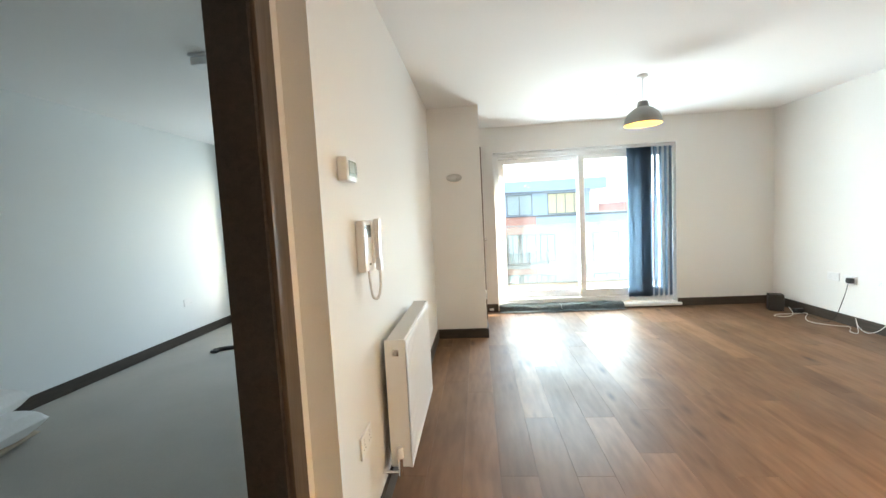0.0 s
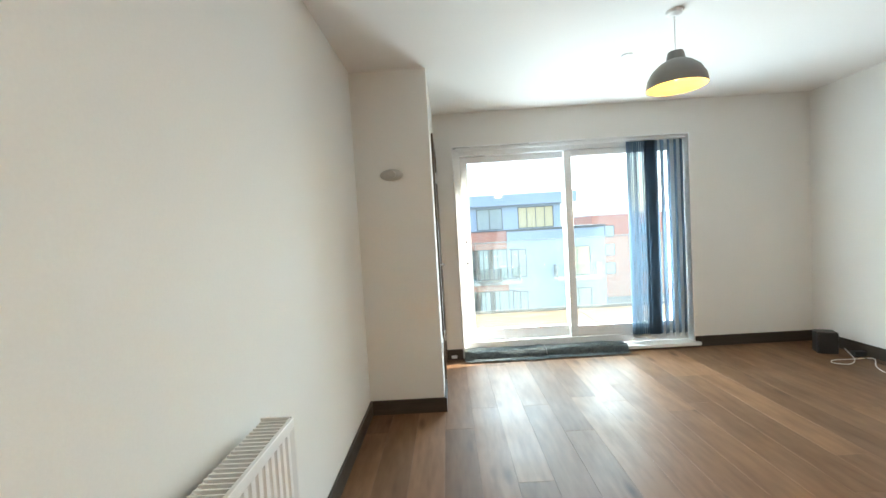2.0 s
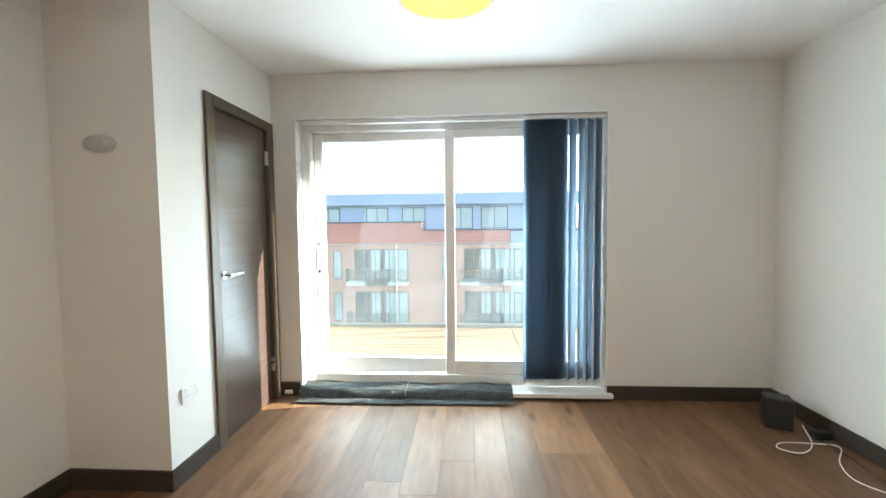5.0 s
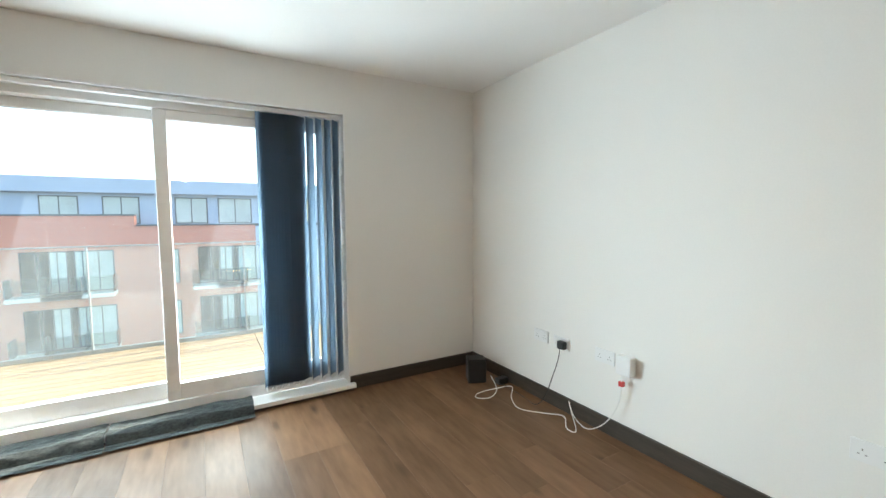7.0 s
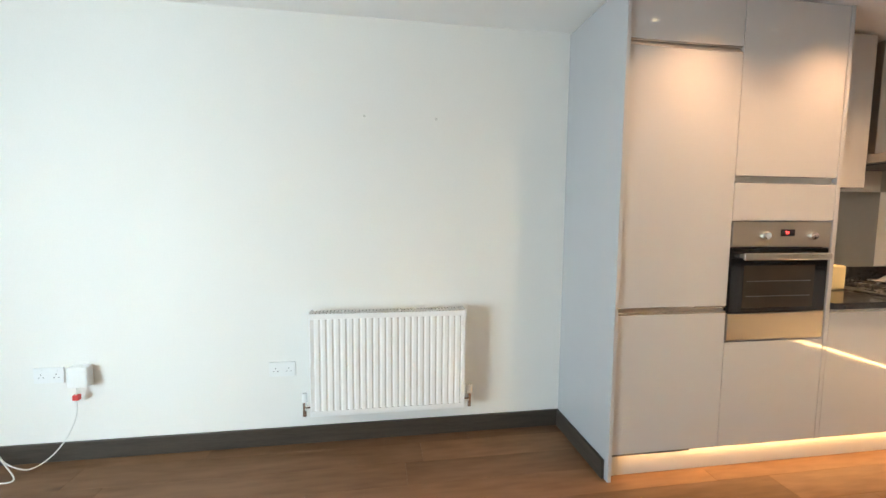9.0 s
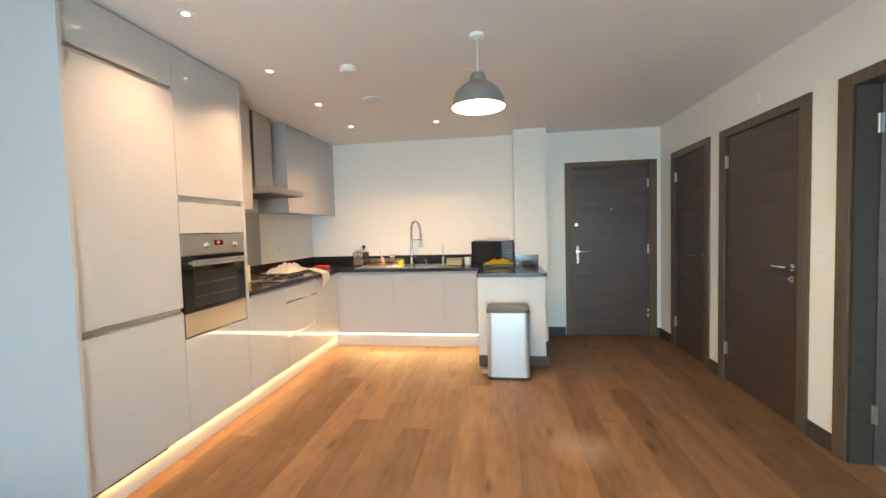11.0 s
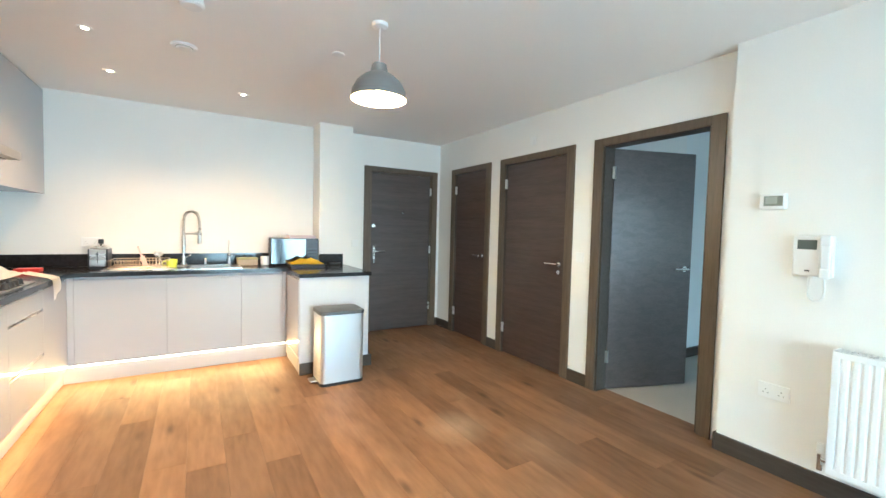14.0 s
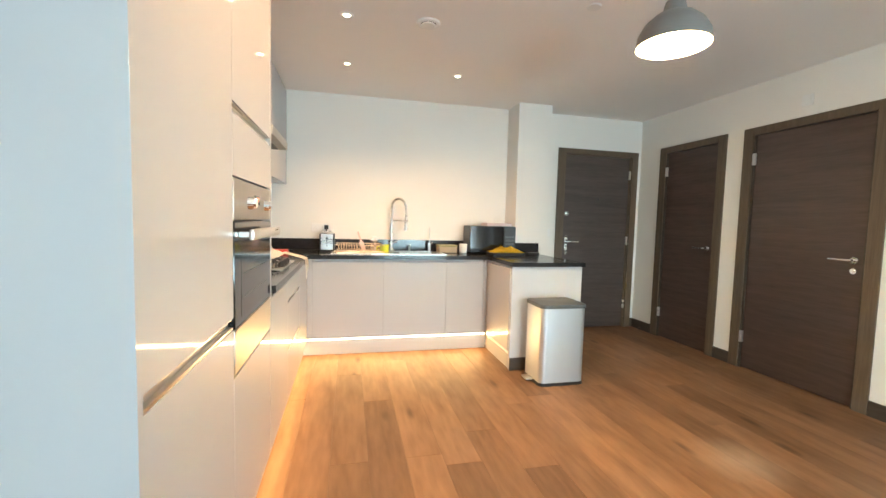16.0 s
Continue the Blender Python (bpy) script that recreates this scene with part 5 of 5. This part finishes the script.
part("button", boxes((0.036, 0.039, 4.04, 4.06, 1.150, 1.158), bevel=0.001), M_DARKGREY, ic)
bm = bmesh.new()
cord = []
base = smooth_path([(0.055, 4.125, 1.12), (0.055, 4.13, 1.06), (0.05, 4.12, 1.015), (0.045, 4.09, 1.0), (0.035, 4.06, 1.02), (0.03, 4.055, 1.08), (0.025, 4.06, 1.125)], 12)
for k in range(len(base) - 1):
    ahead = (base[k + 1] - base[k]).normalized()
    s_ = ahead.cross(Vector((1, 0.1, 0))).normalized()
    u_ = ahead.cross(s_)
    for j in range(4):
        a_ = 2 * math.pi * j / 4
        cord.append(base[k].lerp(base[k + 1], j / 4) + 0.0042 * (math.cos(a_) * s_ + math.sin(a_) * u_))
part("coiled_cord", tube(bm, cord, 0.0022, seg=5, n=2), mat("pale_cord", (0.78, 0.78, 0.76), 0.5), ic, "off-white coiled cord")
th = thing("thermostat", (0.02, 3.88, 1.48), "white wall thermostat with grey display", "thermostat")
part("case", boxes((0.001, 0.038, 3.82, 3.94, 1.478, 1.565), bevel=0.007), M_WHITE, th)
part("display", boxes((0.038, 0.0392, 3.842, 3.93, 1.497, 1.552)), mat("lcd_grey_green", (0.20, 0.22, 0.19), 0.25), th, "grey-green liquid crystal display")
part("lcd_field", boxes((0.0392, 0.0398, 3.85, 3.905, 1.509, 1.547)), mat("lcd_pale_field", (0.36, 0.39, 0.34), 0.25), th, "paler field of the display")
part("button", boxes((0.038, 0.041, 3.931, 3.937, 1.50, 1.54), bevel=0.001), M_WHITE, th)
cs = thing("chime_box", (0.26, COLY - 0.02, 1.71), "pale grey oval sounder box on the column", "sounder")
bm = bmesh.new()
bmesh.ops.create_uvsphere(bm, u_segments=28, v_segments=14, radius=1, matrix=Matrix.Translation((0.26, COLY - 0.004, 1.735)) @ Matrix.Diagonal((0.083, 0.03, 0.042, 1)))
part("cover", bm, M_GREYPLASTIC, cs)
part("dome", rod(bmesh.new(), (0.268, COLY - 0.03, 1.735), (0.268, COLY - 0.05, 1.735), 0.028, 0.022, 24), M_GREYPLASTIC, cs)


ds = thing("door_stop", (-0.03, 0.22, 0), "small chrome door stop on the floor", "door stop")
part("post", rod(bmesh.new(), (-0.03, 0.22, 0.0), (-0.03, 0.22, 0.045), 0.013), M_CHROME, ds)
part("rubber_ring", rod(bmesh.new(), (-0.03, 0.22, 0.026), (-0.03, 0.22, 0.038), 0.0155), M_BLACK, ds)


# pendant lamps
def pendant(x, y, bulb):
    p = thing("pendant_lamp", (x, y, 2.03), "grey metal dome pendant lamp, lit", "lamp", "pendant lamps")
    part("ceiling_rose", lathe(bmesh.new(), (x, y, H), [(0.0, -0.028), (0.018, -0.028), (0.042, -0.018), (0.045, -0.0005), (0, -0.0005)], 28), M_WHITE, p, "white ceiling rose")
    part("cord", rod(bmesh.new(), (x, y, H - 0.028), (x, y, 2.245), 0.0035), M_WHITE, p, "white cord")
    part("shade", lathe(bmesh.new(), (x, y, 2.03), [(0.022, 0.218), (0.04, 0.214), (0.046, 0.19), (0.05, 0.168), (0.085, 0.15), (0.125, 0.114), (0.150, 0.068), (0.158, 0.018),
                                                     (0.155, 0.018), (0.146, 0.066), (0.121, 0.111), (0.082, 0.146), (0.046, 0.163), (0.02, 0.20)], 48), M_SHADE, p)
    part("inner_lining", lathe(bmesh.new(), (x, y, 2.03), [(0.153, 0.021), (0.143, 0.065), (0.118, 0.108), (0.080, 0.143), (0.044, 0.159), (0.0, 0.167)], 48), M_SHADE_IN, p, "pale yellow inside of the shade")
    part("lamp_holder", rod(bmesh.new(), (x, y, 2.245), (x, y, 2.17), 0.02), M_WHITE, p)
    bm = bmesh.new()
    bmesh.ops.create_uvsphere(bm, u_segments=20, v_segments=12, radius=0.034, matrix=Matrix.Translation((x, y, 2.125)))
    part("bulb", bm, bulb, p, "glowing bulb")
    return p


pendant(1.885, 2.68, M_BULB)
pendant(1.975, 6.21, M_BULB2)
for sx, sy in SPOTS:
    d = thing("downlight", (sx, sy, H - 0.006), "small round recessed downlight, lit", "downlight", "ceiling downlights")
    part("bezel", lathe(bmesh.new(), (sx, sy, H), [(0.040, -0.001), (0.038, -0.005), (0.020, -0.006), (0.018, -0.0015), (0.040, -0.001)], 28), M_WHITE, d)
    part("lens", lathe(bmesh.new(), (sx, sy, H), [(0.0, -0.002), (0.018, -0.002), (0.018, -0.003), (0.0, -0.003)], 24), M_SPOTLIT, d, "glowing lens")
sd = thing("smoke_alarm", (2.79, 2.38, H - 0.04), "white round smoke alarm on the ceiling", "smoke alarm")
part("base", lathe(bmesh.new(), (2.79, 2.38, H), [(0.0, -0.001), (0.055, -0.001), (0.055, -0.016), (0.0, -0.016)], 32), M_WHITE, sd)
part("cover", lathe(bmesh.new(), (2.79, 2.38, H), [(0.058, -0.017), (0.058, -0.034), (0.048, -0.042), (0.0, -0.042)], 32), M_WHITE, sd)
ev = thing("ceiling_vent", (2.84, 1.70, H - 0.02), "white round extract valve in the ceiling", "vent")
part("ring", lathe(bmesh.new(), (2.84, 1.70, H), [(0.075, -0.001), (0.07, -0.012), (0.052, -0.014), (0.05, -0.001)], 32), M_WHITE, ev)
# no hole is cut; a near-black disc paints the shade in the gap
part("throat_shade", lathe(bmesh.new(), (2.84, 1.70, H), [(0.0, -0.002), (0.05, -0.002), (0.05, -0.004), (0.0, -0.004)], 32), M_GAP_SHADE, ev, "dark disc for the shade behind the valve disc")
part("disc", lathe(bmesh.new(), (2.84, 1.70, H), [(0.0, -0.022), (0.042, -0.020), (0.046, -0.014), (0.0, -0.012)], 32), M_WHITE, ev)
for x, y in ((1.965, 2.15), (1.965, 6.79)):
    sp_ = solid("sprinkler_cover", lathe(bmesh.new(), (x, y, H), [(0.0, -0.008), (0.038, -0.007), (0.041, -0.001), (0.0, -0.001)], 28), M_WHITE, "white round sprinkler cover disc", "sprinkler", "sprinkler covers", at=(x, y, H - 0.008))


# floor mats by the window
def mat_strip(name, x0, x1, y0, y1, seed, label):
    bm = bmesh.new()
    nx, ny = 90, 40
    top = []
    for i in range(nx + 1):
        row = []
        for j in range(ny + 1):
            x, y = x0 + (x1 - x0) * i / nx, y0 + (y1 - y0) * j / ny
            rise = 0.0
            lip = (y - (NORTH - 0.088)) / 0.026
            rise = 0.060 * min(1.0, max(0.0, lip)) ** 0.6
            wob = 0.010 * noise.noise(Vector((x * 5, y * 20, seed))) + 0.009 * noise.noise(Vector((x * 9, y * 75, seed)))
            row.append(bm.verts.new((x + 0.008 * noise.noise(Vector((y * 14, seed, 0))), y, 0.016 + rise + wob)))
        top.append(row)
    for i in range(nx):
        for j in range(ny):
            bm.faces.new((top[i][j], top[i + 1][j], top[i + 1][j + 1], top[i][j + 1]))
    bmesh.ops.solidify(bm, geom=list(bm.faces), thickness=0.008)
    return solid(name, bm, M_MAT, label, "mat", "window mats", at=((x0 + x1) / 2, y0, 0))


mat_strip("floor_mat", 0.735, 1.553, 7.79, 8.05, 1, "dark grey ribbed mat laid over the sill")
mat_strip("floor_mat", 1.558, 2.365, 7.80, 8.05, 7, "dark grey pile mat laid over the sill")
cl = solid("cord_clip", boxes((0.60, 0.66, 7.915, 7.94, 0.02, 0.05), bevel=0.008), M_WHITE, "small white cable end by the skirting", "cable end", at=(0.63, 7.93, 0.02))

# ---- bedroom ----


def pillow(cx, cy, z, wx, wy, h, turn, material, label):
    bm = bmesh.new()
    nx, ny = 22, 16
    sheets = []
    for s in (1, -1):
        rows = []
        for i in range(nx + 1):
            row = []
            for j in range(ny + 1):
                u, v = 2 * i / nx - 1, 2 * j / ny - 1
                puff = max(0.0, (1 - u ** 4) * (1 - v ** 4)) ** 0.42
                pinch = 1 - 0.06 * (u * u * (1 - v * v))
                f = 0.10 * noise.noise(Vector((u * 2.5, v * 2.5, z * 30 + s)))
                px, py = u * wx / 2 * pinch, v * wy / 2 * (1 - 0.06 * (v * v * (1 - u * u)))
                c_, s_ = math.cos(turn), math.sin(turn)
                row.append(bm.verts.new((cx + px * c_ - py * s_, cy + px * s_ + py * c_, z + h / 2 + s * (0.004 + puff * h * (0.48 + f)))))
            rows.append(row)
        for i in range(nx):
            for j in range(ny):
                bm.faces.new((rows[i][j], rows[i + 1][j], rows[i + 1][j + 1], rows[i][j + 1]))
        sheets.append(rows)
    bmesh.ops.remove_doubles(bm, verts=bm.verts, dist=0.009)
    return solid("pillow", bm, material, label, "pillow", "stacked pillows", at=(cx, cy, z))


pillow(-2.74, 4.53, 0.0, 0.60, 0.44, 0.09, 0.2, M_STONEWARE, "beige folded cushion on the carpet")
pillow(-2.70, 4.54, 0.05, 0.62, 0.46, 0.18, 0.15, M_FABRIC, "white pillow in a stack on the carpet")
pillow(-2.84, 4.58, 0.17, 0.60, 0.44, 0.19, 0.28, M_FABRIC, "white pillow on top of the stack")
bm = bmesh.new()
tube(bm, [(-2.42, 6.50, 0.018), (-2.34, 6.56, 0.022), (-2.24, 6.62, 0.016)], 0.022, seg=10)
solid("dark_glove", box(bm, -2.44, -2.36, 6.47, 6.54, 0.0, 0.03, bevel=0.01), M_BLACK, "small dark object lying on the carpet", "clutter", at=(-2.34, 6.55, 0))
bc = thing("bedroom_ceiling_lamp", (-1.27, 5.05, 2.40), "white square bedroom ceiling fitting", "lamp")
part("base", boxes((-1.33, -1.21, 4.99, 5.11, H - 0.02, H - 0.001), bevel=0.004), M_WHITE, bc)
part("cover", boxes((-1.322, -1.218, 4.998, 5.102, H - 0.075, H - 0.021), bevel=0.01), M_WHITE, bc)
wdb = thing("wardrobe", (-2.67, 3.3, 0), "tall black-framed mirrored sliding wardrobe", "wardrobe")
part("carcass", boxes((-3.04, -2.36, 2.503, 4.10, 0.0, 2.41), bevel=0.003), M_DOOR_Y, wdb)
for z0, z1 in ((0.0, 0.018), (2.36, 2.41)):
    part("track", boxes((-2.359, -2.29, 2.503, 4.10, z0, z1)), M_BLACK, wdb, "black running track")
for y0, y1, x0 in ((2.505, 3.05, -2.318), (3.03, 3.58, -2.345), (3.56, 4.095, -2.318)):
    sl = part("sliding_door", boxes((x0, x0 + 0.022, y0, y0 + 0.085, 0.02, 2.355), (x0, x0 + 0.022, y1 - 0.085, y1, 0.02, 2.355),
                                    (x0, x0 + 0.022, y0 + 0.085, y1 - 0.085, 0.02, 0.055), (x0, x0 + 0.022, y0 + 0.085, y1 - 0.085, 2.30, 2.355)), M_BLACK, wdb, "black door frame")
    part("mirror", boxes((x0 + 0.006, x0 + 0.014, y0 + 0.085, y1 - 0.085, 0.055, 2.30)), M_MIRROR, sl, "tall mirror panel")
bwin = thing("window_2", (-1.7, 8.0, 0.5), "white bedroom window frame", "window", kind="structure")
part("window_frame", boxes((-2.5, -2.44, 8.0, 8.06, 0.5, 2.1), (-0.96, -0.9, 8.0, 8.06, 0.5, 2.1), (-2.44, -0.96, 8.0, 8.06, 0.5, 0.56), (-2.44, -0.96, 8.0, 8.06, 2.04, 2.1), (-1.73, -1.67, 8.0, 8.06, 0.56, 2.04)), M_UPVC, bwin)

# ---- balcony ----
bal = solid("balcony_slab", boxes((0.0, 6.5, NORTH + 0.24, 10.42, -0.30, -0.085)), M_CONCRETE, "pale concrete balcony slab", "balcony", kind="structure", shade=False)
gb = thing("glass_balustrade", (2.5, 10.35, -0.06), "clear glass balcony balustrade with slim rail", "balustrade")
gx = [0.08, 1.06, 2.52, 3.98, 5.44]
for a, b in zip(gx, gx[1:]):
    p = part("pane", boxes((a + 0.012, b - 0.012, 10.345, 10.357, -0.02, 1.07)), M_BALGLASS, gb)
    p.visible_shadow = False
for y0, y1 in ((8.24, 9.25), (9.275, 10.33)):
    p = part("pane", boxes((0.075, 0.087, y0, y1, -0.02, 1.07)), M_BALGLASS, gb)
    p.visible_shadow = False
part("top_rail", boxes((0.06, 5.46, 10.335, 10.367, 1.07, 1.084), (0.065, 0.097, 8.22, 10.335, 1.07, 1.084), bevel=0.004), M_RAIL, gb, "slim steel rail")
part("bottom_channel", boxes((0.06, 5.46, 10.335, 10.367, -0.06, -0.01), (0.065, 0.097, 8.22, 10.335, -0.06, -0.01)), M_RAIL, gb)
for a in gx[1:-1]:
    part("post", boxes((a - 0.006, a + 0.006, 10.335, 10.367, -0.06, 1.07)), M_RAIL, gb)

# ---- the building across the street ----
FY = 37.0
fb = thing("apartment_building", (0, FY + 5, -12), "red brick and blue-clad apartment block opposite", "building")
part("brick_wall", boxes((-30, 5.35, FY, FY + 12, -12, 0.93)), M_BRICK, fb, "red brick facade", shade=False)
part("brick_parapet", boxes((-30, -1.6, FY - 0.02, FY + 1.0, 0.93, 1.58)), M_BRICK, fb, shade=False)
part("coping", boxes((-30, -1.55, FY - 0.08, FY + 1.05, 1.58, 1.68), (-1.55, 5.4, FY - 0.08, FY + 0.5, 0.93, 1.02)), M_FARFRAME, fb)
part("clad_wall", boxes((5.36, 13.2, FY - 0.03, FY + 12, -12, 0.85)), M_CLAD, fb, "blue-grey clad facade", shade=False)
part("penthouse", boxes((-30, 10.2, FY + 1.6, FY + 11, 0.85, 3.05)), M_CLAD, fb, "blue-grey clad top storey", shade=False)
part("roof", boxes((-30.3, 11.5, FY + 1.2, FY + 11.3, 3.05, 3.98)), M_CLAD, fb, shade=False)
part("roof", boxes((5.36, 13.3, FY - 0.1, FY + 12, 0.85, 1.03)), M_FARFRAME, fb, shade=False)


def far_window(x0, x1, z0, z1, y, pane_mat=None, mullions=1):
    f = part("window", boxes((x0, x1, y - 0.03, y + 0.02, z0, z0 + 0.07), (x0, x1, y - 0.03, y + 0.02, z1 - 0.07, z1), (x0, x0 + 0.07, y - 0.03, y + 0.02, z0 + 0.07, z1 - 0.07),
                             (x1 - 0.07, x1, y - 0.03, y + 0.02, z0 + 0.07, z1 - 0.07),
                             *[(x0 + (x1 - x0) * k / (mullions + 1) - 0.03, x0 + (x1 - x0) * k / (mullions + 1) + 0.03, y - 0.03, y + 0.02, z0 + 0.07, z1 - 0.07) for k in range(1, mullions + 1)]),
             M_FARFRAME, fb)
    part("pane", boxes((x0 + 0.05, x1 - 0.05, y - 0.012, y - 0.004, z0 + 0.05, z1 - 0.05)), pane_mat or M_FARGLASS_SKY, f)


def far_balcony(x0, x1, z):
    b = part("balcony", boxes((x0, x1, FY - 1.3, FY - 0.02, z - 0.22, z)), M_CONCRETE, fb, "white balcony slab")
    p = part("balustrade", boxes((x0, x1, FY - 1.28, FY - 1.25, z + 0.03, z + 1.05), (x0, x0 + 0.03, FY - 1.25, FY - 0.03, z + 0.03, z + 1.05), (x1 - 0.03, x1, FY - 1.25, FY - 0.03, z + 0.03, z + 1.05)), M_BALGLASS, b)


for k in range(-2, 2):
    ox = k * 8.75
    for storey in range(3):
        z = -3.0 - storey * 3.4
        far_window(-7.0 + ox, -5.67 + ox, z + 0.15, z + 2.5, FY, M_FARGLASS_SKY)
        far_window(-4.97 + ox, -2.72 + ox, z + 0.02, z + 2.5, FY, None, 2)
        far_balcony(-5.9 + ox, -2.63 + ox, z)
        if ox - 0.05 + 1.7 < 5.2:
            far_window(0.0 + ox, 0.68 + ox, z + 0.15, z + 2.4, FY, None, 0)
            far_window(1.75 + ox, 4.2 + ox, z + 0.02, z + 2.5, FY, None, 2)
            far_balcony(1.4 + ox, 4.65 + ox, z)
for storey in range(3):
    z = -3.0 - storey * 3.4
    far_window(5.6, 6.85, z + 0.15, z + 2.4, FY - 0.03, M_FARGLASS_SKY)
    far_window(9.9, 12.0, z + 0.02, z + 2.4, FY - 0.03, M_BLIND if storey == 0 else None, 1)
    far_balcony(9.0, 12.4, z)
for x0, x1 in ((-24, -22), (-19.5, -17.8), (-15, -13.2), (-10.5, -8.6), (-6.4, -4.55), (-3.4, -1.45), (0.5, 2.45), (3.1, 5.3)):
    far_window(x0, x1, 1.05, 2.85, FY + 1.6, None, 1)
far_window(6.6, 9.6, 1.05, 2.85, FY + 1.6, M_BLIND, 3)
fb2 = thing("brick_block", (45, 78, -12), "pale red brick block standing further off", "building")
part("wall", boxes((25.6, 70, 75, 90, -12, 2.2)), M_BRICK, fb2, "pale red brick wall", shade=False)
part("coping", boxes((25.5, 70.1, 74.9, 90.1, 2.2, 2.42)), M_CONCRETE, fb2)
for k in range(6):
    for storey in range(3):
        x0, z0 = 27.6 + 6.4 * k, -1.6 - 3.2 * storey
        w_ = part("window", boxes((x0, x0 + 1.7, 74.93, 75.02, z0, z0 + 0.1), (x0, x0 + 1.7, 74.93, 75.02, z0 + 1.9, z0 + 2.0), (x0, x0 + 0.1, 74.93, 75.02, z0 + 0.1, z0 + 1.9),
                                  (x0 + 1.6, x0 + 1.7, 74.93, 75.02, z0 + 0.1, z0 + 1.9)), M_FARFRAME, fb2)
        part("pane", boxes((x0 + 0.08, x0 + 1.62, 74.96, 74.98, z0 + 0.08, z0 + 1.92)), M_FARGLASS_SKY, w_)
solid("ground", boxes((-900, 900, NORTH + 0.3, 1500, -12.3, -12.0)), M_GROUND, "grey paved ground far below the balcony", "ground", kind="structure", shade=False)

# ---- decking and floor planks ----
deck_y = NORTH + 0.25
k = 0
meshes = {}
while deck_y < 10.33:
    for x0, x1 in ((0.1, 2.6), (2.605, 5.4)):
        key = (round(x1 - x0, 3),)
        if key not in meshes:
            bm = boxes((0, x1 - x0, 0, 0.115, -0.08, -0.055), bevel=0.004)
            me = bpy.data.meshes.new("deck_board")
            bm.to_mesh(me)
            bm.free()
            me.materials.append(M_DECK)
            meshes[key] = me
        o = new("deck_board", meshes[key])
        o.parent = bal
        o.location = (x0, deck_y, 0)
    deck_y += 0.12

rp = random.Random(11)
plank_meshes = {}
PW = 0.19


def plank(x, y, wdt, length):
    key = (round(wdt, 2), round(length, 1))
    if key not in plank_meshes:
        bm = bmesh.new()
        box(bm, 0, key[0] - 0.0004, 0, key[1] - 0.0004, -0.012, 0.0)
        bmesh.ops.bevel(bm, geom=[e for e in bm.edges if min(e.verts[0].co.z, e.verts[1].co.z) > -0.001], offset=0.0008, segments=1, affect="EDGES", profile=0.5)
        me = bpy.data.meshes.new("plank")
        bm.to_mesh(me)
        bm.free()
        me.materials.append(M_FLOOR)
        plank_meshes[key] = me
    o = new("plank", plank_meshes[key])
    o.parent = floor
    o.location = (x, y, 0)


x = WD - 0.12
while x < EAST:
    wdt = PW
    y = -0.2
    first = round(rp.uniform(0.4, 1.8), 1)
    while y < NORTH + 0.01:
        length = first if y < -0.1 else rp.choice((1.2, 1.5, 1.8, 1.8, 2.1))
        length = min(length, round(NORTH + 0.02 - y, 1) + 0.1)
        length = round(max(length, 0.2), 1)
        plank(x, y, wdt, length)
        y += length
    x += wdt
